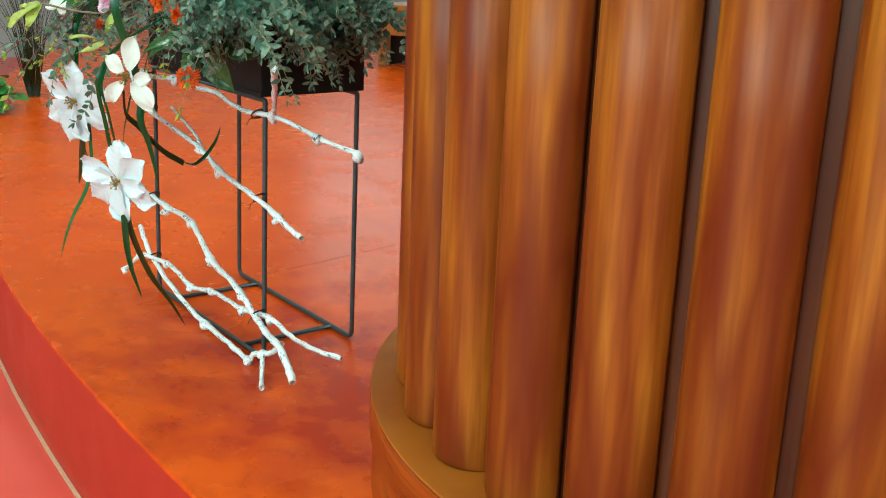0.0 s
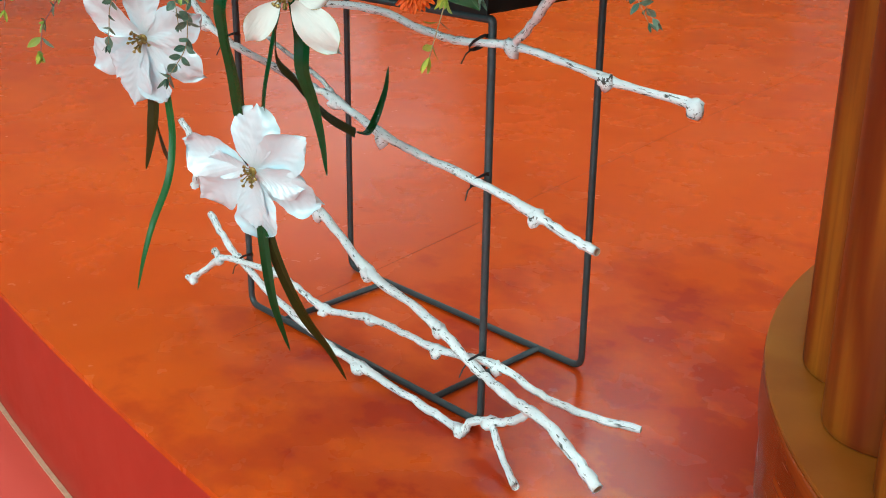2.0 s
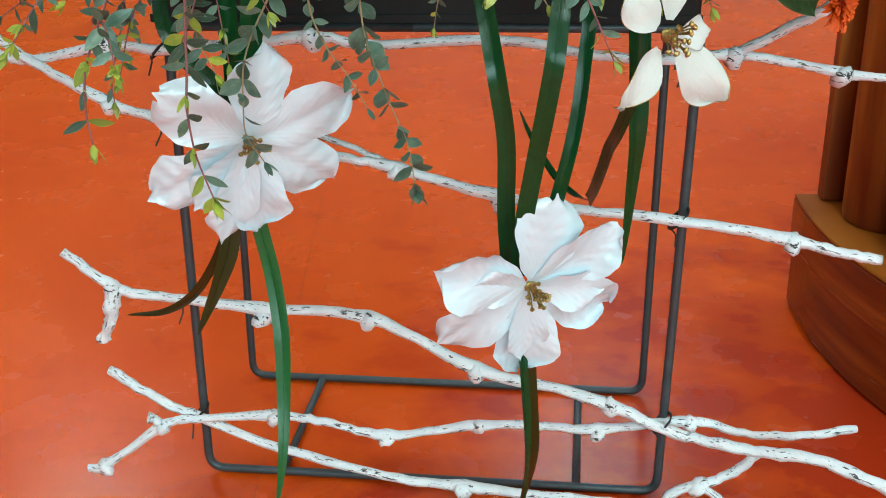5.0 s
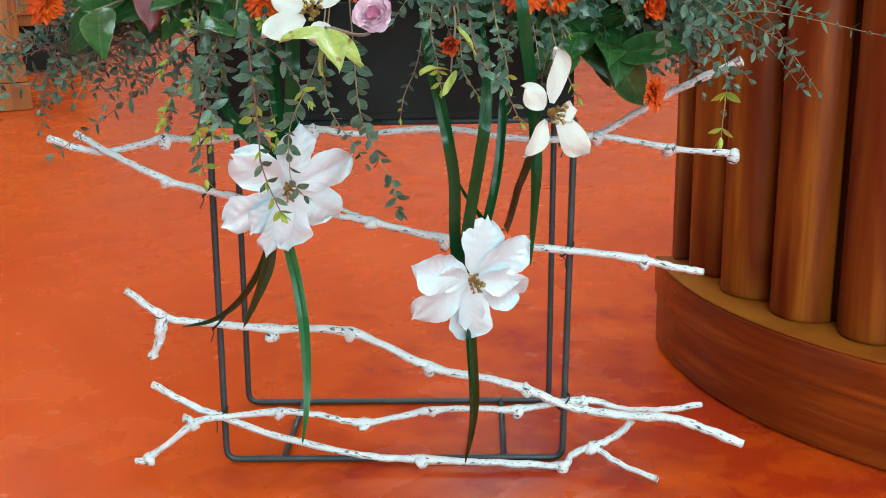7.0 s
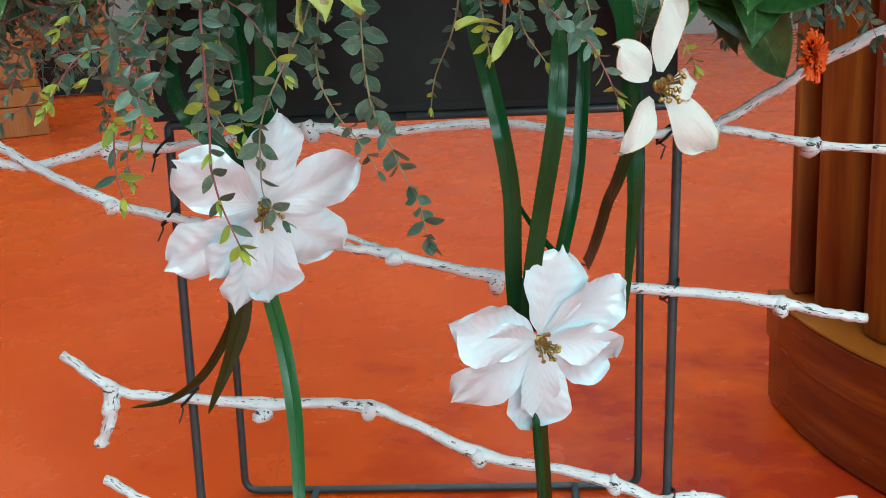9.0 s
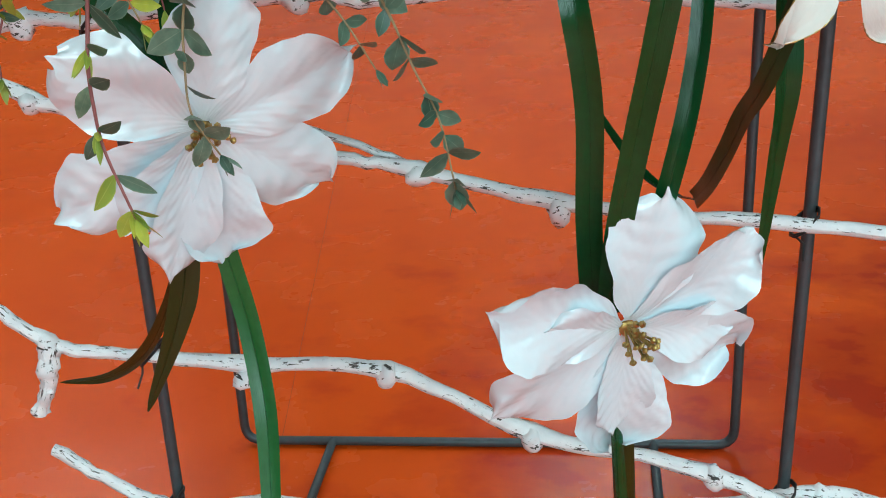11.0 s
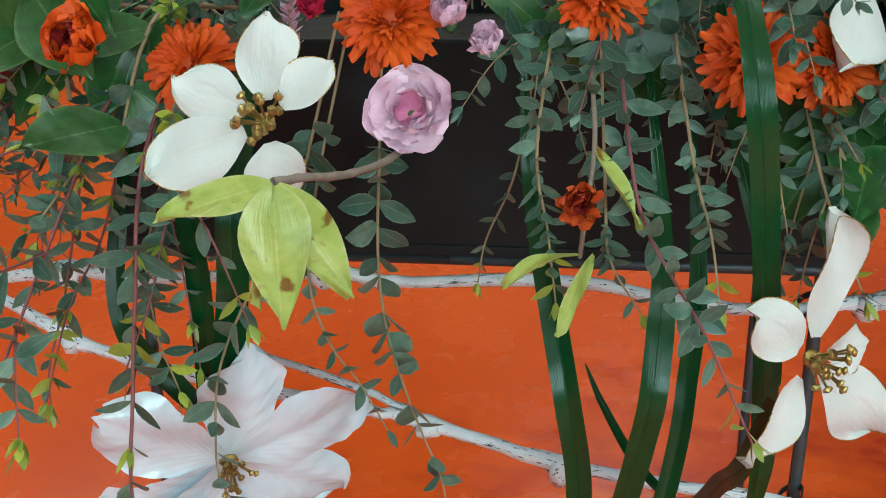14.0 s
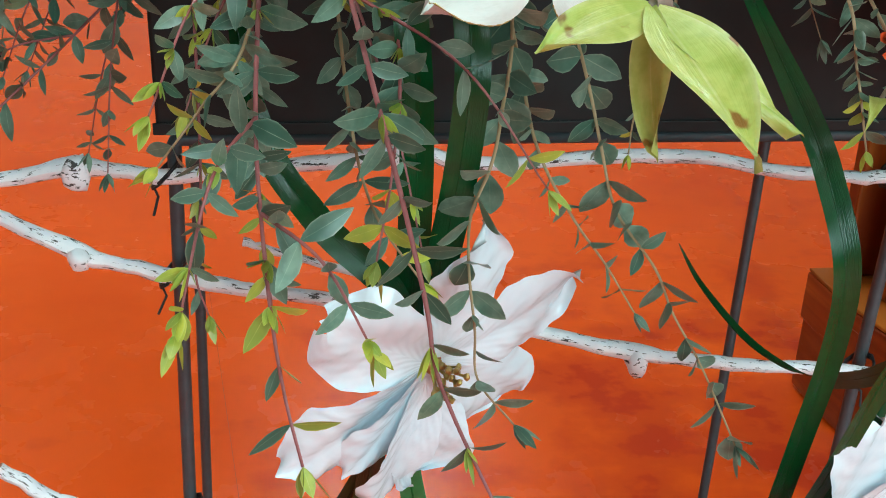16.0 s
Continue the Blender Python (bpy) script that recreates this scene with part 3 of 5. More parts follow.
branch("whitewashed branch lying along the foot of the stand",
       [(-0.128, 0.0, 0.155), (-0.056, -0.012, 0.118), (-0.004, -0.018, 0.101), (0.105, -0.02, 0.058), (0.246, -0.022, 0.024),
        (0.353, -0.028, 0.018), (0.51, -0.035, 0.013), (0.600, -0.039, 0.010), (0.62, -0.035, 0.029), (0.655, -0.03, 0.043),
        (0.695, -0.025, 0.058), (0.727, -0.02, 0.089)], 0.0062, 0.0062,
       [(0.353, -0.028, 0.018), (0.602, -0.039, 0.010), (0.655, -0.03, 0.043)],
       [([(0.655, -0.03, 0.043), (0.707, -0.06, 0.020), (0.762, -0.09, 0.009)], 0.0056, 0.0048)], [(-0.004, -0.018, 0.101)], 0.45)
branch("thin knotty whitewashed branch tied low across the stand",
       [(-0.157, -0.046, 0.027), (-0.131, -0.045, 0.034), (-0.048, -0.035, 0.094), (-0.002, -0.026, 0.101), (0.102, -0.02, 0.109),
        (0.168, -0.02, 0.103), (0.253, -0.02, 0.087), (0.374, -0.02, 0.11), (0.459, -0.018, 0.111), (0.525, -0.014, 0.108),
        (0.641, -0.002, 0.118), (0.713, 0.012, 0.095), (0.787, 0.03, 0.084), (0.861, 0.054, 0.083)], 0.0055, 0.0055,
       [(-0.131, -0.045, 0.034), (-0.048, -0.035, 0.094), (0.102, -0.02, 0.109), (0.253, -0.02, 0.086), (0.374, -0.02, 0.111), (0.525, -0.014, 0.106), (0.641, -0.002, 0.118)],
       [([(-0.048, -0.035, 0.094), (-0.058, -0.036, 0.104), (-0.066, -0.036, 0.106)], 0.006, 0.0065)], [], 0.5)
spurred = branch("thick whitewashed branch sloping down across the stand",
       [(-0.146, -0.034, 0.344), (-0.088, -0.03, 0.296), (-0.032, -0.022, 0.28), (0.095, -0.012, 0.263), (0.234, -0.008, 0.253),
        (0.37, -0.02, 0.193), (0.459, -0.02, 0.172), (0.539, -0.022, 0.15), (0.599, -0.025, 0.123), (0.643, -0.03, 0.112),
        (0.716, -0.045, 0.108), (0.787, -0.06, 0.11), (0.848, -0.075, 0.094), (0.903, -0.091, 0.075)], 0.0060, 0.0080,
       [(-0.088, -0.03, 0.296), (0.099, -0.016, 0.255), (0.234, -0.008, 0.253), (0.37, -0.02, 0.19), (0.539, -0.022, 0.152)],
       [([(-0.088, -0.03, 0.296), (-0.089, -0.04, 0.272), (-0.096, -0.04, 0.248), (-0.109, -0.04, 0.225)], 0.0105, 0.0058)],
       [(0.004, -0.02, 0.275), (0.605, -0.022, 0.122)], 0.45)
bud(spurred, (-0.0905, -0.036, 0.278), 0.0125, R)
bud(spurred, (-0.096, -0.036, 0.252), 0.0088, R)
bud(spurred, (-0.108, -0.037, 0.229), 0.0085, R)
branch("long whitewashed branch sloping across the middle of the stand",
       [(-0.225, 0.03, 0.605), (-0.163, 0.01, 0.575), (-0.065, -0.01, 0.53), (0.008, -0.02, 0.513), (0.059, -0.018, 0.499),
        (0.205, 0.002, 0.464), (0.278, 0.004, 0.449), (0.400, -0.006, 0.421), (0.488, -0.01, 0.409), (0.609, -0.02, 0.402),
        (0.735, -0.033, 0.387), (0.783, -0.033, 0.374), (0.836, -0.032, 0.364)], 0.0060, 0.0062,
       [(-0.065, -0.01, 0.53), (0.278, 0.004, 0.450), (0.400, -0.006, 0.418), (0.735, -0.033, 0.387)],
       [([(0.278, 0.006, 0.449), (0.21, 0.020, 0.474), (0.10, 0.024, 0.508), (0.06, 0.024, 0.522)], 0.0042, 0.0034)],
       [(0.006, -0.018, 0.512), (0.609, -0.018, 0.400)], 0.35)
branch("forked whitewashed branch tied under the planter box",
       [(-0.274, 0.034, 0.596), (-0.218, 0.03, 0.578), (-0.166, 0.02, 0.575), (-0.062, 0.0, 0.598), (0.019, -0.02, 0.598),
        (0.189, -0.02, 0.613), (0.254, -0.02, 0.605), (0.395, -0.02, 0.611), (0.525, -0.02, 0.593), (0.59, -0.02, 0.591),
        (0.657, 0.0, 0.592), (0.716, 0.02, 0.579), (0.782, 0.04, 0.562), (0.899, 0.068, 0.544)], 0.0064, 0.0050,
       [(-0.062, 0.0, 0.598), (0.189, -0.02, 0.613), (0.657, 0.0, 0.592), (0.782, 0.04, 0.562), (0.897, 0.068, 0.544)],
       [([(0.657, 0.0, 0.592), (0.717, -0.03, 0.633), (0.773, -0.06, 0.674), (0.862, -0.109, 0.724)], 0.0052, 0.0064)],
       [(0.006, -0.018, 0.597), (0.605, -0.018, 0.590)], 0.35)

# ---- flowers ----


def petal_data(length, width, cup, curl, rng, point=0.0, wave=0.06, rows=11, cols=9, lean=0.0, blunt=False, lobed=0.0):
    """A petal along +y from the centre, facing +z."""
    verts, uv = [], []
    ph = rng.random() * 6
    lobes = [(rng.uniform(0.68, 0.9), rng.uniform(0.0, 0.15) * lobed) for _ in (0, 1)]
    tip, ripple = rng.uniform(-0.45, 0.45), rng.uniform(5.5, 8.0)
    for i in range(rows):
        s = i / (rows - 1)
        if blunt:
            w = width * 0.5 * (0.30 + 0.70 * math.sin(math.pi * 0.64 * s)) * (0.62 if i == rows - 1 else 1.0)
        elif point:
            w = width * (math.sin(math.pi * min(1, s) ** point) ** (0.52 if point > 1 else 0.72) if 0 < s < 1 else 0.0) * 0.5
        else:
            w = width * s**0.62 * max(0.0, 1 - s**3.4) ** 0.52 / 0.68 * 0.5
        w = max(w, width * (0.10 if i == 0 else 0.10 if lobed else 0.04))
        for k in range(cols):
            u = -1 + 2 * k / (cols - 1)
            x = u * w + lean * s * s
            y = length * (s - 0.06 * abs(u) * s)
            if lobed:
                at, amp = lobes[0 if u < 0 else 1]
                x += u * abs(u) * width * 0.5 * (amp * max(0.0, 1 - abs(s - at) / 0.11) + 0.035 * math.sin(17 * s + ph + 3 * (u > 0)))
                y += length * (0.018 * max(0.0, 1 - abs(u - tip) * 1.2) - 0.02 * math.sin(6 * u + ph)) * s**7
            z = cup * length * (s * (1 - s)) * 1.6 + curl * length * s**3 + 0.12 * w * u * u
            z += wave * length * math.sin(4.2 * s + 2.6 * u + ph) * (0.25 + abs(u)) * s * 0.8
            z -= 0.05 * w * math.exp(-((u * 4) ** 2))
            if lobed:
                fold = math.sin(2 * math.pi * (s * ripple - abs(u) * 1.7) + 1.5 * math.sin(3 * u + ph))
                z += 0.0135 * length * fold * min(1.0, 3 * abs(u)) * s * (1.1 - 0.6 * s)
                z += 0.030 * length * math.sin(9 * s + ph) * abs(u) ** 3 * s
            verts.append(Vector((x, y, z)))
            uv.append((u * 0.5 + 0.5, s))
    faces = [(i * cols + k, i * cols + k + 1, (i + 1) * cols + k + 1, (i + 1) * cols + k) for i in range(rows - 1) for k in range(cols - 1)]
    return verts, faces, uv


def facing(centre, normal):
    """A pose whose z looks along normal, with x level and y as far up as can be."""
    z = Vector(normal).normalized()
    x = Vector((0, 0, 1)).cross(z).normalized()
    y = z.cross(x)
    m = Matrix((x, y, z)).transposed().to_4x4()
    return Matrix.Translation(centre) @ m


def petal(parent, mat, angle, length, width, tilt, rng, base=0.006, cup=0.10, curl=-0.05, name="petal", **more):
    v, f, uv = petal_data(length, width, cup, curl, rng, **more)
    m = pose(0, 0, 0, 0, 0, -angle) @ pose(0, base, 0, tilt)
    return mesh(name, [m @ p for p in v], f, mat, parent, uv)


def stamens(parent, count, height, spread, rng, bead=0.0026):
    for _ in range(count):
        a, s = rng.random() * 2 * math.pi, rng.uniform(0.25, 1) * spread
        h = height * rng.uniform(0.7, 1.1)
        tip = Vector((s * math.cos(a), s * math.sin(a), h))
        p = [Vector((s * 0.2 * math.cos(a), s * 0.2 * math.sin(a), 0)), tip * 0.6, tip * 0.93, tip, tip * 1.06, tip * 1.12]
        tube("stamen", p, [0.0007, 0.0007, 0.0008, bead * 0.9, bead, 0.0004], GOLD, parent, 6)


def gold_edge(parent, ob, rows=11, cols=9):
    """A beaded gold edge round a petal's outer half."""
    co = [v.co.copy() for v in ob.data.vertices]
    edge = [co[i * cols] for i in range(5, rows)] + [co[i * cols + cols - 1] for i in range(rows - 1, 4, -1)]
    path = smooth_path(edge, 4)
    tube("gold_edge", path, [0.00015 + 0.0002 * ((7 * i) % 3) for i in range(len(path))], GOLD, ob, 5, None, "glittering gold edge")


FABRIC = {"rows": 34, "cols": 17, "lobed": 1.0}


def big_flower(label, centre, normal, petals, mat, rng, inner=(), count=16, group="white fabric flowers"):
    f = thing("artificial_flower", label, "flower", group)
    f.matrix_world = facing(centre, normal)
    for n, (a, ln, w) in enumerate(petals):
        p = petal(f, mat, a, ln * 0.95, w, rng.uniform(-2, 4) + (4 if n % 2 else 0), rng, wave=0.17 if mat is VELVET else 0.10, cup=0.06, curl=-0.07, base=0.013 if mat is VELVET else 0.006, **({"point": 1.2} if mat is VELVET else FABRIC))
        if mat is VELVET:
            gold_edge(f, p)
    for a, ln, w in inner:
        petal(f, mat, a, ln, w, rng.uniform(6, 11), rng, base=0.004, wave=0.08, cup=0.08, curl=-0.06, **FABRIC)
    bm = bmesh.new()
    bmesh.ops.create_icosphere(bm, subdivisions=2, radius=0.006)
    for v in bm.verts:
        v.co.z *= 0.45
        v.co *= 1 + 0.2 * noise.noise(v.co * 400)
    finish("heart", bm, GOLD, f, "gold flower heart", True)
    stamens(f, count + 4, 0.019, 0.016, rng, 0.0032 if mat is VELVET else 0.0025)
    return f


rng = random.Random(21)
big_flower("pearly white fabric flower with gold stamens on a dark blade", (0.449, -0.275, 0.435), (0.43, -0.88, -0.20),
           [(12, 0.096, 0.066), (58, 0.102, 0.066), (116, 0.102, 0.068), (180, 0.104, 0.066), (239, 0.105, 0.064), (292, 0.103, 0.066)], PEARL, rng,
           [(100, 0.074, 0.046), (183, 0.080, 0.044), (285, 0.060, 0.042)])
big_flower("pearly white fabric flower with gold stamens behind eucalyptus sprigs", (0.187, -0.272, 0.574), (0.47, -0.84, -0.24),
           [(10, 0.098, 0.058), (68, 0.108, 0.064), (126, 0.103, 0.064), (176, 0.104, 0.058), (243, 0.106, 0.062), (307, 0.102, 0.064)], PEARL, rng,
           [(198, 0.104, 0.048), (222, 0.080, 0.046)])
big_flower("white velvet fabric flower with glittering gold edges", (0.562, -0.287, 0.679), (0.62, -0.78, 0.06),
           [(12, 0.082, 0.042), (310, 0.054, 0.036), (222, 0.066, 0.034), (137, 0.086, 0.046), (93, 0.042, 0.030)], VELVET, rng, [], 14)
big_flower("white velvet fabric flower with clustered gold stamens", (0.241, -0.292, 0.820), (0.02, -0.85, 0.50),
           [(357, 0.060, 0.040), (47, 0.044, 0.030), (296, 0.056, 0.036), (243, 0.070, 0.046), (163, 0.038, 0.036)], VELVET, rng, [], 18)
big_flower("white velvet fabric flower among orange flowers", (0.60, -0.16, 0.885), (0.55, -0.75, 0.40),
           [(0, 0.07, 0.05), (70, 0.06, 0.045), (140, 0.07, 0.05), (215, 0.06, 0.045), (290, 0.07, 0.05)], VELVET, rng, [], 10)


def daisy(label, centre, normal, radius, mat, rng, layers=6, per=28, heart=RUST_PETAL):
    """A many-petalled pot marigold: each petal a part."""
    f = thing("orange_flower", label, "flower", "orange flowers")
    f.matrix_world = facing(centre, normal)
    for j in range(layers):
        r = radius * (1 - 0.12 * j)
        for k in range(per - 2 * j):
            a = 360 * (k + 0.5 * (j % 2) + rng.uniform(-0.2, 0.2)) / (per - 2 * j)
            petal(f, mat, a, r * rng.uniform(0.88, 1.08), r * 0.22, 4 + 13 * j + rng.uniform(-11, 11), rng, base=radius * 0.10, rows=6, cols=4, wave=0.10, blunt=True)
    bm = bmesh.new()
    bmesh.ops.create_icosphere(bm, subdivisions=2, radius=radius * 0.24)
    for v in bm.verts:
        v.co *= 1 + 0.25 * noise.noise(v.co * 300)
        v.co.z = v.co.z * 0.6 + radius * 0.08
    finish("heart", bm, heart, f, "dark flower heart", True)
    bm = bmesh.new()
    bmesh.ops.create_cone(bm, segments=9, radius1=radius * 0.12, radius2=radius * 0.34, depth=radius * 0.35, cap_ends=True)
    bmesh.ops.translate(bm, vec=(0, 0, -radius * 0.17), verts=bm.verts)
    finish("calyx", bm, GLOSSY, f, "green calyx", True)
    return f


def cupped(name, label, category, centre, normal, radius, mat, rng, layers=5, open_=1.0, group="", within=None, ruffle=0.20):
    """A carnation, ranunculus or bud: rings of cupped petals."""
    f = thing(name, label, category, group)
    f.matrix_world = facing(centre, normal)
    for j in range(layers):
        k = 1 - j / (layers + 0.5)
        for i in range(5 + (layers - j) // 2):
            a = 360 * i / (5 + (layers - j) // 2) + 40 * j + rng.uniform(-10, 10)
            petal(f, within if within and j > layers * (0.7 if within is ROSE_PETAL else 0.35) else mat, a, radius * (0.45 + 0.62 * k) * rng.uniform(0.9, 1.12), radius * (0.45 + 0.65 * k), (18 + 62 * (1 - k)) * open_ + 90 * (1 - open_) + rng.uniform(-60, 60) * ruffle, rng, base=radius * 0.06 * (1 + k),
                  cup=-0.22, curl=0.06, rows=9, cols=13, wave=ruffle, blunt=True)
    bm = bmesh.new()
    bmesh.ops.create_cone(bm, segments=9, radius1=radius * 0.1, radius2=radius * 0.3, depth=radius * 0.5, cap_ends=True)
    bmesh.ops.translate(bm, vec=(0, 0, -radius * 0.24), verts=bm.verts)
    finish("calyx", bm, GLOSSY, f, "green calyx", True)
    return f


cupped("carnation", "pale lilac-pink carnation in front of the black planter", "flower", (0.315, -0.222, 0.808), (0.05, -0.85, 0.5), 0.0262, PINK_PETAL, rng, 5, 0.90, within=ROSE_PETAL, ruffle=0.13)
cupped("flower_bud", "pale pink closed flower bud", "flower", (0.360, -0.20, 0.848), (0.1, -0.8, 0.6), 0.014, PINK_PETAL, rng, 4, 0.45)
cupped("flower_bud", "dark pink closed flower bud", "flower", (0.255, -0.22, 0.872), (-0.1, -0.7, 0.7), 0.012, MAGENTA_PETAL, rng, 4, 0.45)
cupped("flower_bud", "pink and white closed flower bud", "flower", (0.338, -0.20, 0.862), (0.0, -0.5, 0.85), 0.017, LILAC_PETAL, rng, 4, 0.35)
cupped("ranunculus", "faded orange ranunculus with a dark heart", "flower", (0.112, -0.245, 0.857), (-0.2, -0.85, 0.4), 0.023, ORANGE_PETAL, rng, 5, 0.62, within=MAROON_PETAL, ruffle=0.3)
cupped("ranunculus", "wilted red flower hanging among eucalyptus", "flower", (0.424, -0.285, 0.771), (0.25, -0.9, 0.3), 0.0135, RUST_PETAL, rng, 4, 0.55, within=MAROON_PETAL, ruffle=0.35)
cupped("ranunculus", "orange ranunculus at the side of the arrangement", "flower", (0.705, -0.227, 0.813), (0.4, -0.9, 0.2), 0.018, ORANGE_PETAL, rng, 4, 0.75)
cupped("ranunculus", "orange-red ranunculus at the side of the arrangement", "flower", (0.668, -0.15, 0.83), (0.2, -0.9, 0.3), 0.020, RUST_PETAL, rng, 5, 0.75)
daisy("orange many-petalled flower behind the white flower", (0.160, -0.195, 0.833), (-0.1, -0.8, 0.55), 0.032, ORANGE_PETAL, rng)
daisy("orange many-petalled flower over the planter edge", (0.298, -0.19, 0.862), (0.0, -0.8, 0.6), 0.036, ORANGE_PETAL, rng)
daisy("orange many-petalled flower behind a green blade", (0.528, -0.19, 0.838), (0.1, -0.9, 0.35), 0.034, ORANGE_PETAL, rng)
daisy("orange many-petalled flower beside the eucalyptus", (0.578, -0.18, 0.832), (0.2, -0.9, 0.35), 0.030, ORANGE_PETAL, rng)
daisy("orange flower with a dark heart on the forked branch", (0.713, -0.222, 0.694), (0.75, -0.60, 0.10), 0.024, ORANGE_PETAL, rng)
daisy("orange many-petalled flower at the far end", (-0.198, -0.1, 0.828), (-0.2, -0.9, 0.35), 0.032, ORANGE_PETAL, rng)
daisy("orange many-petalled flower on top of the arrangement", (0.43, -0.16, 0.872), (0.4, -0.7, 0.6), 0.032, ORANGE_PETAL, rng)
daisy("orange many-petalled flower beside a white flower", (0.66, -0.17, 0.868), (0.6, -0.6, 0.5), 0.032, ORANGE_PETAL, rng)


def flower_spike(centre, length, rng):
    f = thing("flower_spike", "lilac-pink flower spike rising from the foliage", "flower", "flower spikes")
    c = Vector(centre)
    tube("stem", [c, c + Vector((0.005, -0.01, length))], 0.0016, STEM_TAN, f, 6)
    v, fc, uv = [], [], []
    for k in range(90):
        h = length * (0.25 + 0.75 * k / 90)
        a = k * 2.4
        p, q, u = petal_data(0.011, 0.007, 0.1, 0.05, rng, rows=4, cols=3)
        m = Matrix.Translation(c + Vector((0.005, -0.01, length)) * (h / length)) @ pose(0, 0, 0, 35, 0, math.degrees(a))
        fc += [tuple(i + len(v) for i in face) for face in q]
        v += [m @ x for x in p]
        uv += u
    tagged(mesh("florets", v, fc, LILAC_PETAL, f, uv), "", "", "", "stuff")


flower_spike((0.22, -0.16, 0.80), 0.14, rng)
flower_spike((0.05, -0.16, 0.80), 0.15, rng)

# ---- blades, leaves and sprigs ----


def ribbon(name, label, points, width, mat, face=(0, -1, 0), group="long green blades", twist=0.0, taper=True, both=False):
    """A long strap leaf along the points, folded a little on its midrib."""
    path = smooth_path(points, 9)
    n = len(path)
    tang = np.gradient(path, axis=0)
    tang /= np.linalg.norm(tang, axis=1)[:, None]
    verts, faces, uv = [], [], []
    for i in range(n):
        s = i / (n - 1)
        nrm = Vector(face)
        nrm.rotate(Euler((0, 0, twist * s)))
        t = Vector(tang[i])
        side = t.cross(nrm).normalized()
        up = side.cross(t)
        w = width * 0.5
        if taper:
            w *= min(1.0, 0.06 + (1 - s) ** 0.62 * 1.45)
        if both:
            w *= min(1.0, 0.2 + 3 * s)
        for u in (-1, -0.55, -0.12, 0, 0.12, 0.55, 1):
            verts.append(Vector(path[i]) + side * (u * w) + up * (0.20 * w * abs(u) + 0.0006 * math.sin(9 * s + 3 * u)))
            uv.append((u * 0.5 + 0.5, s * 6))
    for i in range(n - 1):
        for k in range(6):
            faces.append((i * 7 + k, i * 7 + k + 1, (i + 1) * 7 + k + 1, (i + 1) * 7 + k))
    ob = mesh(name, verts, faces, mat, None, uv)
    rib = [verts[i * 7 + 3] for i in range(n)]
    tube("midrib", rib, np.linspace(0.0007, 0.0003, n), mat, ob, 5)
    return tagged(ob, label, "leaf", group)


LONG = "long dark green strap leaf hanging from the planter"
ribbon("strap_leaf", LONG, [(0.372, -0.06, 0.84), (0.386, -0.18, 0.77), (0.402, -0.245, 0.717), (0.410, -0.27, 0.687), (0.420, -0.29, 0.64), (0.427, -0.28, 0.58), (0.426, -0.266, 0.505), (0.428, -0.248, 0.44)], 0.0168, BLADE, taper=False, both=True)
ribbon("strap_leaf", LONG, [(0.462, -0.06, 0.84), (0.474, -0.25, 0.745), (0.471, -0.31, 0.676), (0.464, -0.312, 0.629), (0.454, -0.298, 0.571), (0.443, -0.284, 0.502), (0.438, -0.262, 0.44)], 0.0175, BLADE, (0.25, -1, 0), taper=False, both=True)
ribbon("strap_leaf", LONG, [(0.490, -0.06, 0.84), (0.499, -0.22, 0.72), (0.494, -0.252, 0.636), (0.488, -0.262, 0.588), (0.477, -0.268, 0.538), (0.455, -0.262, 0.45)], 0.0135, BLADE, (-0.3, -1, 0), taper=False, both=True)
ribbon("strap_leaf", "wide dark green strap leaf beside the velvet flower", [(0.505, -0.20, 0.93), (0.520, -0.29, 0.839), (0.537, -0.262, 0.70), (0.542, -0.252, 0.627), (0.543, -0.254, 0.582), (0.542, -0.24, 0.539), (0.540, -0.228, 0.489), (0.537, -0.220, 0.437)], 0.0205, BLADE, (0.55, -0.95, 0.1))
ribbon("strap_leaf", "olive strap leaf bent into a loop", [(0.545, -0.29, 0.65), (0.528, -0.280, 0.597), (0.520, -0.250, 0.566), (0.515, -0.224, 0.537), (0.508, -0.188, 0.502), (0.503, -0.142, 0.472)], 0.0140, BLADE_DRY, (-0.7, -0.8, 0.1), taper=False)
ribbon("strap_leaf", "thin curling dark green leaf", [(0.505, -0.138, 0.470), (0.490, -0.11, 0.464), (0.466, -0.075, 0.472), (0.440, -0.035, 0.500), (0.423, -0.013, 0.530)], 0.0115, BLADE, (0.5, -0.6, 0.6))
ribbon("strap_leaf", "dark olive leaf hanging under the pearly flower", [(0.444, -0.262, 0.42), (0.447, -0.25, 0.32), (0.449, -0.21, 0.212), (0.443, -0.16, 0.13), (0.432, -0.12, 0.058)], 0.018, BLADE_DRY, (0.5, -0.9, 0.0))
ribbon("strap_leaf", "dark green leaf hanging under the pearly flower", [(0.438, -0.262, 0.42), (0.443, -0.262, 0.33), (0.447, -0.255, 0.24), (0.444, -0.23, 0.152)], 0.014, BLADE, (0.8, -0.5, 0.0))
ribbon("strap_leaf", "long green leaf hanging under the pearly flower", [(0.170, -0.235, 0.53), (0.177, -0.236, 0.475), (0.187, -0.240, 0.42), (0.196, -0.258, 0.36), (0.203, -0.296, 0.30), (0.203, -0.318, 0.25), (0.196, -0.33, 0.20)], 0.0165, BLADE_FRESH, (0.2, -1, 0))
ribbon("strap_leaf", "olive leaf hanging under the pearly flower", [(0.155, -0.25, 0.53), (0.149, -0.245, 0.467), (0.133, -0.245, 0.417), (0.102, -0.245, 0.352)], 0.020, BLADE_DRY, (0.5, -1, 0))
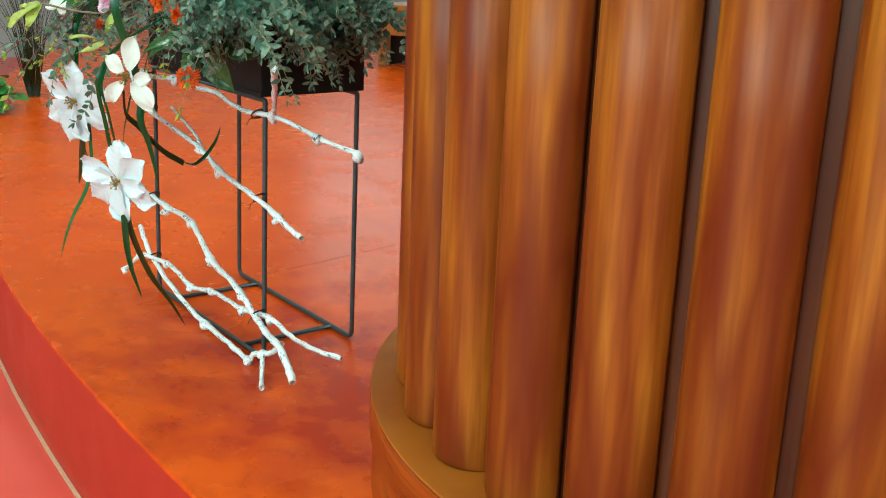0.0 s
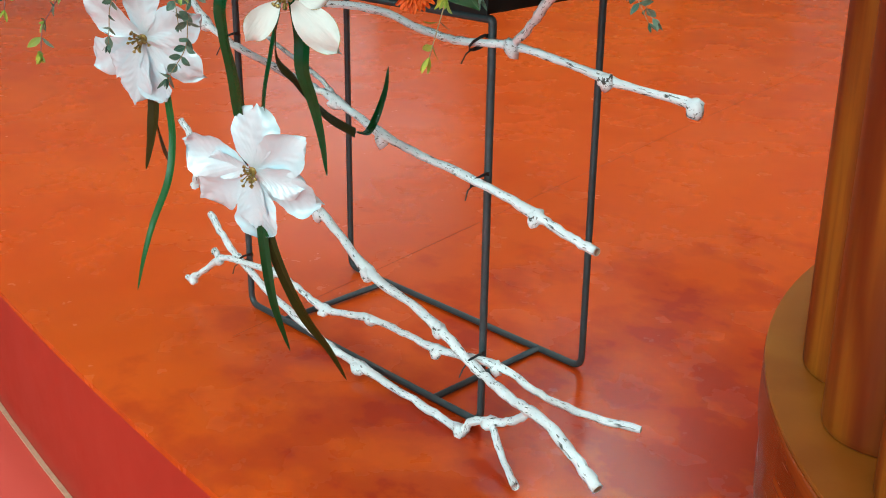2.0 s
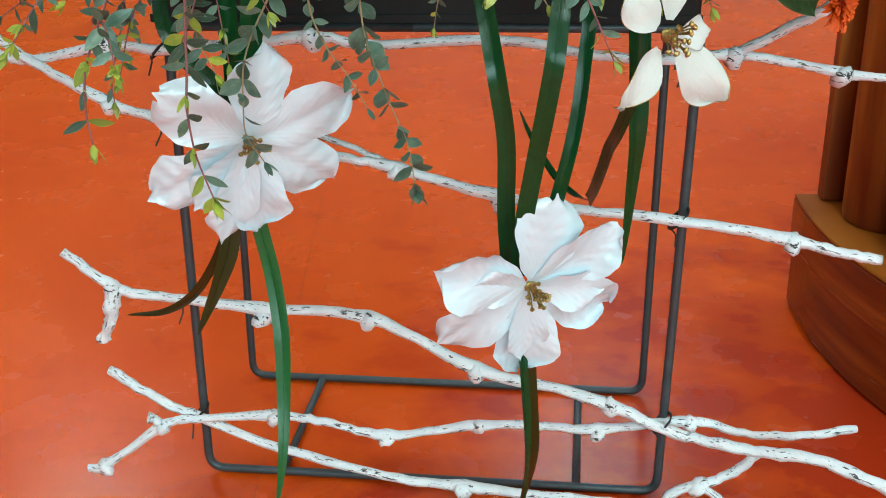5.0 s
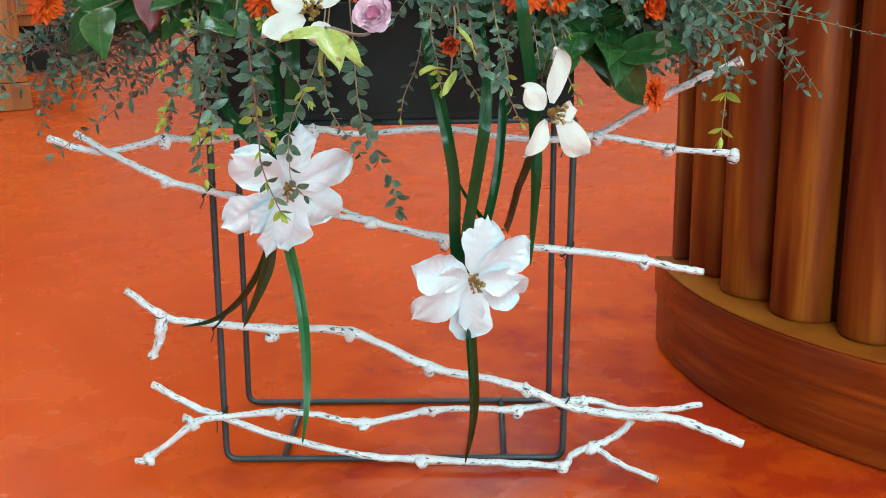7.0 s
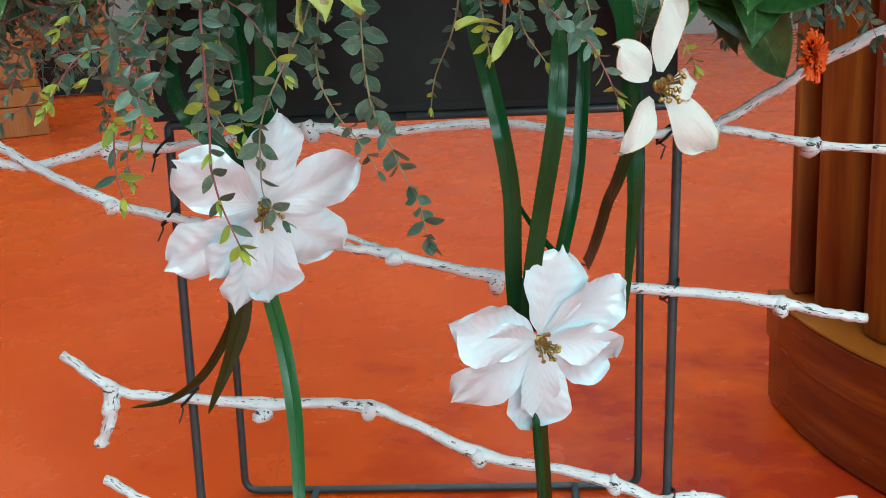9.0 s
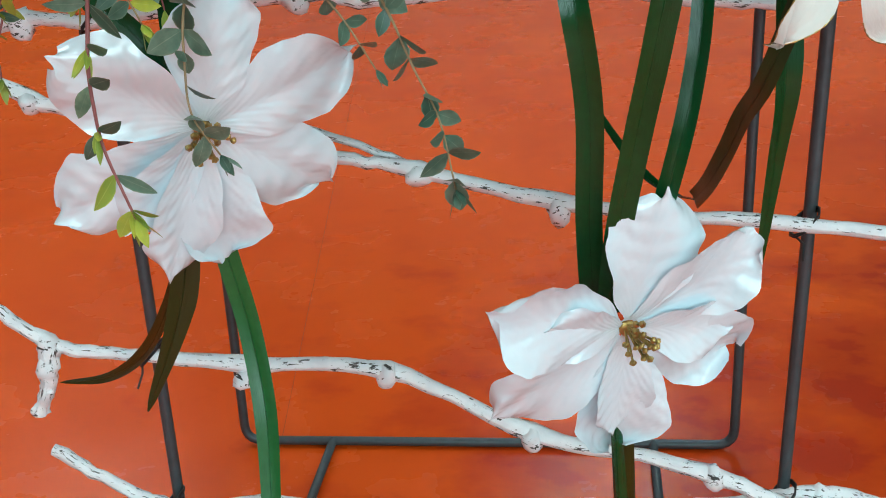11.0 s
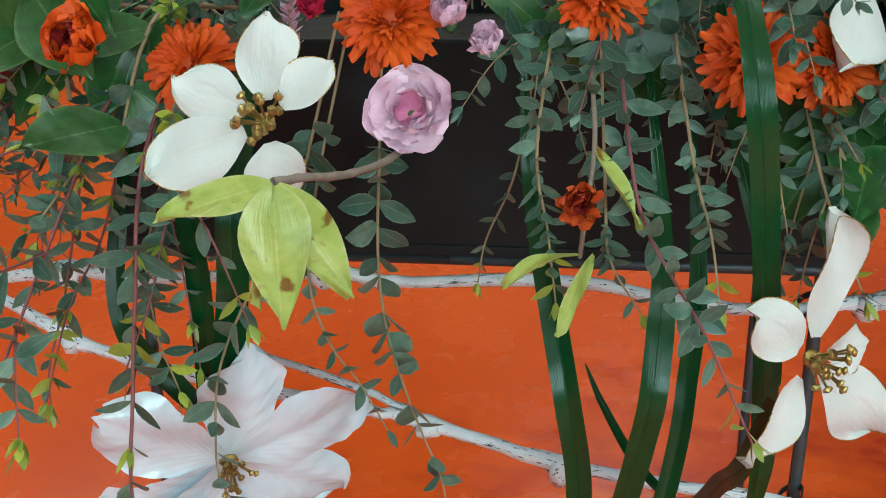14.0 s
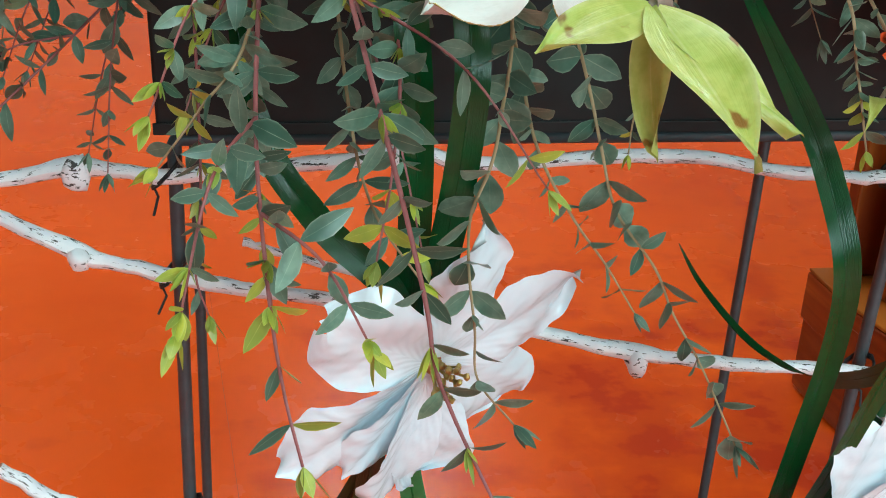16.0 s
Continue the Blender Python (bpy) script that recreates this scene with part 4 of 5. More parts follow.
ribbon("strap_leaf", "thin curling leaf under the pearly flower", [(0.150, -0.24, 0.48), (0.125, -0.23, 0.43), (0.085, -0.20, 0.375), (0.034, -0.165, 0.335), (-0.024, -0.137, 0.314)], 0.012, BLADE_DRY, (0, -0.8, 0.6))
ribbon("strap_leaf", LONG, [(0.165, -0.15, 0.86), (0.172, -0.25, 0.775), (0.176, -0.26, 0.70), (0.174, -0.262, 0.60)], 0.019, BLADE, (-0.2, -1, 0), taper=False, both=True)
ribbon("strap_leaf", LONG, [(0.195, -0.14, 0.86), (0.203, -0.25, 0.775), (0.200, -0.265, 0.70), (0.182, -0.264, 0.59)], 0.021, BLADE, (0.25, -1, 0), taper=False, both=True)
ribbon("strap_leaf", LONG, [(0.06, -0.06, 0.80), (0.086, -0.19, 0.70), (0.12, -0.26, 0.665), (0.157, -0.272, 0.630), (0.170, -0.258, 0.60)], 0.017, BLADE, (0, -1, 0.3), taper=False, both=True)
ribbon("strap_leaf", "bright green strap leaf behind the velvet flower", [(0.51, -0.12, 0.86), (0.525, -0.2, 0.77), (0.545, -0.24, 0.70), (0.552, -0.25, 0.64)], 0.010, BLADE, (-0.3, -1, 0))


def leaf_verts(length, width, bend, fold):
    """A small leaf along +y, facing +z: seven rows of three."""
    rows = ((0.0, 0.02), (0.12, 0.45), (0.32, 0.92), (0.52, 1.0), (0.72, 0.78), (0.90, 0.36), (1.0, 0.03))
    v = []
    for s, w in rows:
        z = bend * length * s * s
        for u in (-1, 0, 1):
            v.append((u * w * width * 0.5, s * length, z + fold * abs(u) * w * width))
    return np.array(v)


LEAF_FACES = [(i * 3 + k, i * 3 + k + 1, i * 3 + k + 4, i * 3 + k + 3) for i in range(6) for k in (0, 1)]


class Leaves:
    """Collects many small leaves into one mesh."""

    def __init__(self):
        self.v, self.f, self.uv = [], [], []

    def add(self, at, along, normal, length, width, bend, fold=0.10):
        y = Vector(along).normalized()
        x = y.cross(Vector(normal))
        if x.length < 1e-4:
            x = y.orthogonal()
        x.normalize()
        z = x.cross(y)
        m = np.array([x, y, z])
        base = len(self.v) * 21
        self.v.append(leaf_verts(length, width, bend, fold) @ m + np.array(at))
        self.uv += [(0.5 + 0.5 * u, k / 6) for k in range(7) for u in (-1, 0, 1)]
        self.f += [tuple(base + i for i in f) for f in LEAF_FACES]

    def build(self, name, mat, parent):
        if self.v:
            tagged(mesh(name, np.concatenate(self.v), self.f, mat, parent, self.uv), "", "", "", "stuff")


def sprig(label, points, rng, size=0.021, gap=0.017, stem=STEM_TAN, thick=0.0013, start=0.12, side=0, young=0.25, width=0.58, group="eucalyptus sprigs", sub=True):
    """A drooping eucalyptus twig: paired leaves along a bent stem, pale shoots at the tip."""
    ob = thing("eucalyptus_sprig", label, "foliage", group)
    size *= 1.62
    gap *= 1.02
    old, fresh = Leaves(), Leaves()

    def run(path, size, depth):
        path = smooth_path(path, 8)
        n = len(path)
        tube("stem", path, np.linspace(thick, thick * 0.45, n) * (0.7 if depth else 1), stem, ob, 5)
        seg = np.linalg.norm(np.diff(path, axis=0), axis=1)
        total, walked, turn = seg.sum(), 0.0, rng.random() * 3
        mark = total * start if not depth else gap
        for i in range(n - 1):
            walked += seg[i]
            if walked < mark:
                continue
            mark += gap * rng.uniform(0.75, 1.3)
            s = walked / total
            t = Vector(path[i + 1] - path[i]).normalized()
            o = t.orthogonal().normalized()
            turn += radians(90) + rng.uniform(-0.35, 0.35)
            o.rotate(Matrix.Rotation(turn, 3, t))
            ln = size * (1.0 - 0.45 * s) * rng.uniform(0.75, 1.2)
            for sgn in (-1, 1):
                if rng.random() < 0.07:
                    continue
                d = o * sgn * rng.uniform(0.75, 1.0) + t * rng.uniform(0.25, 0.75)
                up = t * 1.0 - o * sgn * 0.3 + Vector((rng.uniform(-0.5, 0.5), rng.uniform(-1.5, -0.3), rng.uniform(-0.2, 0.7)))
                (fresh if s > 1 - young * 0.30 and rng.random() < 0.6 else old).add(path[i], d, up, ln, ln * width * rng.uniform(0.8, 1.15), rng.uniform(-0.25, 0.12))
            if young >= 0.4 and rng.random() < 0.24:
                for k in range(4):
                    d = t * rng.uniform(0.5, 1.1) + o * rng.uniform(-0.8, 0.8) + Vector((rng.uniform(-0.4, 0.4), rng.uniform(-0.6, 0.1), 0))
                    fresh.add(path[i], d, o, size * rng.uniform(0.3, 0.55), size * 0.13, 0.1)
            if sub and not depth and rng.random() < side and 0.15 < s < 0.85:
                d = (o * rng.choice((-1, 1)) * 0.7 + t * 0.9).normalized()
                ln2 = total * rng.uniform(0.22, 0.42)
                p0 = Vector(path[i])
                run([p0, p0 + d * ln2 * 0.5 + Vector((0, -0.004, -0.004)), p0 + d * ln2 * 0.85 + Vector((0, -0.008, -ln2 * 0.25))], size * 0.85, 1)
        t = Vector(path[-1] - path[-2]).normalized()
        for k in range(4):
            o = t.orthogonal().normalized()
            o.rotate(Matrix.Rotation(k * 1.57 + rng.random(), 3, t))
            fresh.add(path[-1], t + o * rng.uniform(0.2, 0.6), o, size * rng.uniform(0.35, 0.6), size * 0.17, 0.0)

    run(points, size, 0)
    old.build("leaves", EUCA, ob)
    fresh.build("young_leaves", EUCA_YOUNG if young >= 0.25 else EUCA, ob)
    return ob


rng = random.Random(5)
HANG = "hanging eucalyptus sprig with round grey-green leaves"
REDS = "eucalyptus sprig on a red stem hanging before the flower"
sprig(HANG, [(0.262, -0.05, 0.84), (0.277, -0.15, 0.765), (0.284, -0.20, 0.722), (0.289, -0.224, 0.69), (0.297, -0.24, 0.657), (0.314, -0.272, 0.634), (0.325, -0.28, 0.609), (0.340, -0.296, 0.583), (0.352, -0.332, 0.552)], rng, 0.0205, 0.0160, start=0.3, width=0.66, young=0.05)
sprig(HANG, [(0.235, -0.06, 0.83), (0.240, -0.20, 0.74), (0.246, -0.245, 0.698), (0.264, -0.268, 0.665), (0.284, -0.272, 0.638), (0.302, -0.28, 0.610)], rng, 0.0165, 0.015, start=0.35, young=0.1)
sprig(REDS, [(0.10, -0.08, 0.86), (0.094, -0.20, 0.80), (0.092, -0.268, 0.755), (0.092, -0.298, 0.735), (0.094, -0.336, 0.713), (0.100, -0.396, 0.681), (0.106, -0.424, 0.653), (0.113, -0.436, 0.625)], rng, 0.022, 0.021, STEM_RED, 0.0016, 0.3, 0.35, 0.5, 0.40)
sprig(REDS, [(0.12, -0.06, 0.86), (0.140, -0.24, 0.785), (0.160, -0.325, 0.712), (0.171, -0.368, 0.666), (0.174, -0.385, 0.643), (0.181, -0.402, 0.626), (0.191, -0.42, 0.608), (0.207, -0.434, 0.577)], rng, 0.021, 0.022, STEM_RED, 0.0016, 0.3, 0.3, 0.5, 0.42)
sprig(HANG, [(0.10, -0.08, 0.84), (0.088, -0.25, 0.767), (0.063, -0.28, 0.733), (0.043, -0.30, 0.710)], rng, 0.021, 0.016, young=0.6, width=0.42)
sprig(HANG, [(0.235, -0.08, 0.85), (0.235, -0.20, 0.765), (0.222, -0.256, 0.72), (0.214, -0.278, 0.700), (0.203, -0.288, 0.676), (0.200, -0.308, 0.655), (0.202, -0.325, 0.627), (0.204, -0.331, 0.600), (0.222, -0.344, 0.580)], rng, 0.021, 0.015, start=0.3, width=0.62, young=0.1)
sprig(HANG, [(0.07, -0.06, 0.85), (0.086, -0.18, 0.745), (0.088, -0.22, 0.712), (0.091, -0.28, 0.688), (0.098, -0.336, 0.650)], rng, 0.019, 0.016, STEM_RED, young=0.5, width=0.42)
sprig(HANG, [(0.13, -0.08, 0.84), (0.138, -0.24, 0.735), (0.150, -0.28, 0.68), (0.175, -0.31, 0.648)], rng, 0.021, 0.016, STEM_TAN, young=0.4, width=0.5)
sprig(HANG, [(0.16, -0.08, 0.84), (0.165, -0.26, 0.76), (0.160, -0.30, 0.71), (0.150, -0.33, 0.67)], rng, 0.022, 0.016, STEM_RED, young=0.4, width=0.5, side=0.2)
sprig(HANG, [(0.04, -0.05, 0.83), (0.049, -0.14, 0.765), (0.055, -0.22, 0.67), (0.052, -0.25, 0.629), (0.060, -0.27, 0.610)], rng, 0.019, 0.016, STEM_RED, young=0.6, width=0.42, side=0.2)
sprig(HANG, [(0.40, -0.08, 0.86), (0.398, -0.26, 0.80), (0.406, -0.285, 0.755), (0.412, -0.30, 0.715)], rng, 0.0155, 0.012, width=0.46)
sprig(HANG, [(0.44, -0.08, 0.86), (0.454, -0.25, 0.786), (0.464, -0.285, 0.756), (0.478, -0.325, 0.742), (0.489, -0.366, 0.736), (0.497, -0.392, 0.727), (0.506, -0.402, 0.709), (0.516, -0.400, 0.686)], rng, 0.018, 0.014, width=0.46, stem=STEM_RED, start=0.25)
sprig(HANG, [(0.43, -0.08, 0.86), (0.439, -0.25, 0.765), (0.443, -0.28, 0.735), (0.462, -0.29, 0.705)], rng, 0.0155, 0.013, width=0.46)
sprig(HANG, [(0.38, -0.04, 0.80), (0.369, -0.09, 0.73), (0.347, -0.10, 0.678), (0.341, -0.11, 0.645)], rng, 0.014, 0.019, width=0.46, start=0.4)
sprig(HANG, [(0.56, -0.08, 0.86), (0.572, -0.20, 0.77), (0.590, -0.22, 0.722), (0.604, -0.225, 0.69)], rng, 0.017, 0.015, width=0.46, side=0.2)
sprig(HANG, [(0.48, -0.08, 0.86), (0.49, -0.25, 0.79), (0.50, -0.29, 0.755), (0.505, -0.31, 0.72)], rng, 0.0165, 0.013, width=0.46)
sprig(HANG, [(0.68, -0.05, 0.83), (0.785, -0.2, 0.785), (0.808, -0.25, 0.731), (0.799, -0.28, 0.640)], rng, 0.021, 0.022, width=0.45, start=0.4, young=0.5)
TRAIL = "long eucalyptus sprig reaching out sideways from the planter"
sprig(TRAIL, [(0.58, 0.0, 0.83), (0.719, -0.1, 0.785), (0.877, -0.15, 0.800), (1.036, -0.2, 0.767)], rng, 0.020, 0.014, width=0.45, side=0.3, young=0.1)
sprig(TRAIL, [(0.58, 0.05, 0.84), (0.72, -0.04, 0.83), (0.85, -0.08, 0.82), (0.97, -0.1, 0.79)], rng, 0.020, 0.014, width=0.45, side=0.3, young=0.1)
sprig(TRAIL, [(0.05, 0.0, 0.82), (-0.035, -0.05, 0.785), (-0.158, -0.1, 0.744), (-0.30, -0.12, 0.676)], rng, 0.019, 0.013, STEM_RED, width=0.42, side=0.35, young=0.1)
sprig(TRAIL, [(0.05, 0.0, 0.80), (-0.01, -0.05, 0.745), (-0.088, -0.12, 0.677), (-0.183, -0.18, 0.61)], rng, 0.019, 0.014, STEM_RED, width=0.42, side=0.3, young=0.1)
sprig(TRAIL, [(0.05, 0.02, 0.84), (-0.06, -0.04, 0.80), (-0.2, -0.06, 0.765), (-0.34, -0.06, 0.72)], rng, 0.019, 0.013, STEM_RED, width=0.42, side=0.35, young=0.1)

# The dense rest of the foliage: over both ends and along the top.
rng = random.Random(11)


def spill(count, root, reach, drop, length, size, gap=0.0135, young=0.12, **more):
    for _ in range(count):
        p = Vector([rng.uniform(a, b) for a, b in root])
        d = Vector([rng.uniform(a, b) for a, b in reach])
        ln = rng.uniform(*length)
        d = d.normalized() * ln
        z = rng.uniform(*drop)
        pts = [p, p + d * 0.4 + Vector((0, 0, 0.02)), p + d * 0.75 - Vector((0, 0, z * 0.35)), p + d - Vector((0, 0, z))]
        sprig("bushy eucalyptus sprig spilling over the planter edge", pts, rng, size * rng.uniform(0.75, 1.02), gap, rng.choice((STEM_RED, STEM_TAN, STEM_TAN)), 0.0012, 0.15, 0.3, young, rng.uniform(0.40, 0.56), "bushy eucalyptus sprigs", **more)


spill(44, ((0.5, 0.6), (0.0, 0.24), (0.80, 0.84)), ((0.6, 1.0), (-0.35, 0.35), (-0.1, 0.45)), (0.02, 0.14), (0.16, 0.30), 0.0245)
spill(16, ((0.5, 0.6), (-0.05, 0.05), (0.80, 0.84)), ((0.6, 1.0), (-0.8, -0.3), (0.0, 0.35)), (0.05, 0.13), (0.20, 0.36), 0.0235)
spill(30, ((0.0, 0.12), (0.0, 0.24), (0.80, 0.84)), ((-1.0, -0.5), (-0.6, 0.3), (-0.05, 0.4)), (0.05, 0.17), (0.20, 0.40), 0.019)
spill(5, ((0.02, 0.17), (-0.05, 0.05), (0.80, 0.86)), ((-0.5, 0.3), (-1.0, -0.6), (0.0, 0.4)), (0.02, 0.08), (0.18, 0.25), 0.020, 0.019, 0.5)
spill(12, ((0.40, 0.60), (-0.02, 0.05), (0.80, 0.86)), ((-0.2, 0.5), (-1.0, -0.6), (0.0, 0.4)), (0.03, 0.10), (0.16, 0.26), 0.020)
spill(26, ((0.02, 0.58), (0.02, 0.24), (0.80, 0.84)), ((-0.5, 0.5), (-0.7, 0.8), (0.5, 1.0)), (0.0, 0.06), (0.10, 0.18), 0.021)
spill(10, ((0.05, 0.55), (0.18, 0.25), (0.80, 0.84)), ((-0.4, 0.4), (0.6, 1.0), (-0.1, 0.4)), (0.05, 0.14), (0.12, 0.22), 0.020)


def big_leaf(parent, base, along, normal, length, width, mat, rng, name="leaf", label=""):
    v, f, uv = petal_data(length, width, rng.uniform(-0.05, 0.1), rng.uniform(-0.06 if mat is YELLOW else -0.25, 0.0), rng, point=0.85, wave=0.075 if mat is YELLOW else 0.035, rows=14, cols=9)
    y = Vector(along).normalized()
    x = y.cross(Vector(normal)).normalized()
    z = x.cross(y)
    m = Matrix.Translation(base) @ Matrix((x, y, z)).transposed().to_4x4()
    return mesh(name, [m @ p for p in v], f, mat, parent, uv, True, label)


def leafy_stem(label, points, rng, size, count, mat=GLOSSY, spread=1.0, stem=STEM_TAN):
    ob = thing("foliage_spray", label, "foliage", "glossy leafy stems")
    path = smooth_path(points, 8)
    tube("stem", path, np.linspace(0.0026, 0.0012, len(path)), stem, ob, 6)
    for k in range(count):
        i = min(len(path) - 2, int((0.3 + 0.7 * k / max(1, count - 1)) * (len(path) - 1)))
        t = Vector(path[i + 1] - path[i]).normalized()
        o = t.orthogonal().normalized()
        o.rotate(Matrix.Rotation(k * 2.4 + rng.random(), 3, t))
        d = t * 0.7 + o * spread
        big_leaf(ob, path[i], d, Vector((rng.uniform(-0.3, 0.3), -0.8, 0.6)), size * rng.uniform(0.8, 1.15), size * 0.5 * rng.uniform(0.85, 1.15), mat, rng)
    return ob


rng = random.Random(3)
GL = "glossy dark green leafy stem in the planter"
leafy_stem(GL, [(0.56, 0.0, 0.82), (0.60, -0.1, 0.80), (0.64, -0.15, 0.775), (0.665, -0.18, 0.74)], rng, 0.11, 8)
leafy_stem(GL, [(0.54, 0.0, 0.84), (0.60, -0.08, 0.84), (0.66, -0.12, 0.80), (0.70, -0.14, 0.75)], rng, 0.115, 8)
leafy_stem(GL, [(0.50, 0.0, 0.84), (0.55, -0.12, 0.83), (0.58, -0.17, 0.79), (0.60, -0.19, 0.75)], rng, 0.075, 6)
leafy_stem(GL, [(0.10, 0.0, 0.84), (0.06, -0.10, 0.89), (0.05, -0.15, 0.90), (0.04, -0.18, 0.88)], rng, 0.095, 7)
leafy_stem(GL, [(0.14, 0.0, 0.84), (0.12, -0.12, 0.86), (0.115, -0.17, 0.84), (0.115, -0.22, 0.79)], rng, 0.09, 6)
leafy_stem(GL, [(0.06, 0.0, 0.84), (-0.02, -0.07, 0.86), (-0.06, -0.09, 0.84), (-0.11, -0.14, 0.82)], rng, 0.12, 7)
leafy_stem(GL, [(0.42, 0.02, 0.84), (0.43, -0.06, 0.86), (0.435, -0.09, 0.85), (0.44, -0.10, 0.82)], rng, 0.085, 5)
leafy_stem(GL, [(0.30, 0.02, 0.84), (0.31, -0.06, 0.88), (0.33, -0.10, 0.89), (0.35, -0.13, 0.88)], rng, 0.075, 5)
leafy_stem(GL, [(0.22, 0.02, 0.84), (0.20, -0.06, 0.89), (0.20, -0.10, 0.91), (0.19, -0.13, 0.90)], rng, 0.075, 5)

EUCA_BROAD = leaf_material("grey_green_broad_leaf", (0.07, 0.13, 0.085), (0.11, 0.19, 0.12), 0.35, None, True, (0.22, 0.30, 0.20))
DARKRED = leaf_material("dark_crimson_leaf", (0.14, 0.004, 0.012), (0.20, 0.008, 0.018), 0.35, None, True)


def broad(label, base, tip, normal, length, width, mat=GLOSSY):
    ob = thing("foliage_spray", label, "foliage", "broad glossy leaves")
    b, t = Vector(base), Vector(tip)
    big_leaf(ob, b, t - b, normal, length, width, mat, rng)
    back = b - (t - b).normalized() * 0.05 + Vector((0, 0.05, -0.01))
    tube("stalk", smooth_path([back, b - (t - b) * 0.1, b + (t - b) * 0.2], 5), 0.0016, GLOSSY, ob, 6)


BL = "single broad glossy dark green leaf over the planter edge"
broad(BL, (0.02, -0.08, 0.84), (-0.13, -0.12, 0.805), (0.1, -0.7, 0.7), 0.155, 0.062)
broad(BL, (0.035, -0.10, 0.835), (-0.015, -0.14, 0.785), (-0.2, -0.9, 0.4), 0.085, 0.050)
broad(BL, (0.58, -0.12, 0.835), (0.70, -0.17, 0.745), (-0.1, -0.8, 0.6), 0.150, 0.060)
broad(BL, (0.60, -0.13, 0.785), (0.685, -0.20, 0.69), (0.1, -0.9, 0.4), 0.125, 0.044)
broad(BL, (0.56, -0.13, 0.81), (0.60, -0.20, 0.745), (-0.3, -0.9, 0.3), 0.090, 0.050)
broad(BL, (0.64, -0.10, 0.86), (0.74, -0.13, 0.785), (0.2, -0.8, 0.6), 0.120, 0.055)
broad(BL, (0.05, -0.12, 0.86), (-0.01, -0.22, 0.835), (0.1, -0.6, 0.8), 0.110, 0.055)
broad(BL, (0.10, -0.14, 0.85), (0.085, -0.21, 0.79), (-0.2, -0.9, 0.3), 0.085, 0.048)
broad(BL, (0.41, -0.06, 0.89), (0.45, -0.10, 0.80), (0.1, -0.9, 0.4), 0.110, 0.065)
broad("large grey-green leaf standing behind the pale blades", (0.462, -0.10, 0.885), (0.443, -0.13, 0.795), (0.1, -0.9, 0.4), 0.098, 0.062, EUCA_BROAD)
broad("dark crimson pointed leaf hanging among the foliage", (-0.018, -0.135, 0.875), (-0.024, -0.155, 0.80), (0.1, -1, 0.1), 0.092, 0.052, DARKRED)

yellow = thing("foliage_spray", "woody twig with yellow-green brown-spotted leaves", "foliage")
tw = [(0.316, -0.205, 0.800), (0.309, -0.24, 0.787), (0.294, -0.30, 0.792), (0.277, -0.345, 0.803), (0.266, -0.363, 0.806)]
tube("stem", smooth_path(tw, 6), 0.0024, BARK, yellow, 7, lambda i, k: 0.25 * ((i * 7 + k) % 5 == 0))
rng = random.Random(9)
Y0 = Vector((0.266, -0.363, 0.805))
for tip, face, width in (((0.210, -0.394, 0.795), (0, -0.6, 0.8), 0.027), ((0.292, -0.446, 0.764), (0.2, -0.75, 0.6), 0.037),
                         ((0.320, -0.414, 0.762), (0.5, -0.75, 0.45), 0.030), ((0.262, -0.399, 0.747), (-0.8, -0.55, 0.2), 0.024)):
    to = Vector(tip) - Y0
    big_leaf(yellow, Y0, to, face, to.length, width, YELLOW, rng)
curled = thing("foliage_spray", "small twig with curled yellowing leaves", "foliage")
tube("stem", smooth_path([(0.428, -0.20, 0.83), (0.432, -0.26, 0.80), (0.428, -0.29, 0.765), (0.425, -0.28, 0.736)], 6), 0.0015, BARK, curled, 6)
C0 = Vector((0.425, -0.28, 0.738))
big_leaf(curled, C0, Vector((0.385, -0.345, 0.749)) - C0, (0, -0.3, 1), 0.077, 0.010, YELLOW, rng)
big_leaf(curled, C0 + Vector((0.008, 0, 0)), Vector((0.408, -0.349, 0.711)) - C0, (0.6, -0.7, 0.2), 0.070, 0.013, YELLOW, rng)
big_leaf(curled, (0.432, -0.26, 0.80), (0.45, -0.5, -0.65), (0.8, -0.5, 0.2), 0.06, 0.016, YELLOW, rng)
# ---- things further back ----
cushion = thing("bag", "crumpled grey fabric bag on the red step", "bag", "", (-2.52, 0.06, -0.17))
bm = bmesh.new()
bmesh.ops.create_grid(bm, x_segments=28, y_segments=22, size=0.5)
for v in bm.verts:
    r = min(1.0, max(abs(v.co.x), abs(v.co.y)) * 2)
    h = 0.17 * (1 - r**4) * (0.75 + 0.5 * noise.noise(v.co * 3.1)) + 0.03 * noise.noise(v.co * 9)
    v.co = Vector((v.co.x * 0.42, v.co.y * 0.62, max(0.002, h) if r < 0.97 else 0.001))
bmesh.ops.solidify(bm, geom=bm.faces[:], thickness=0.001)
finish("body", bm, CUSHION, cushion, "", True)
tube("strap", smooth_path([(-0.16, -0.2, 0.05), (-0.1, -0.28, 0.09), (0.05, -0.26, 0.10), (0.14, -0.16, 0.08)], 8), 0.012, CUSHION, cushion, 8)


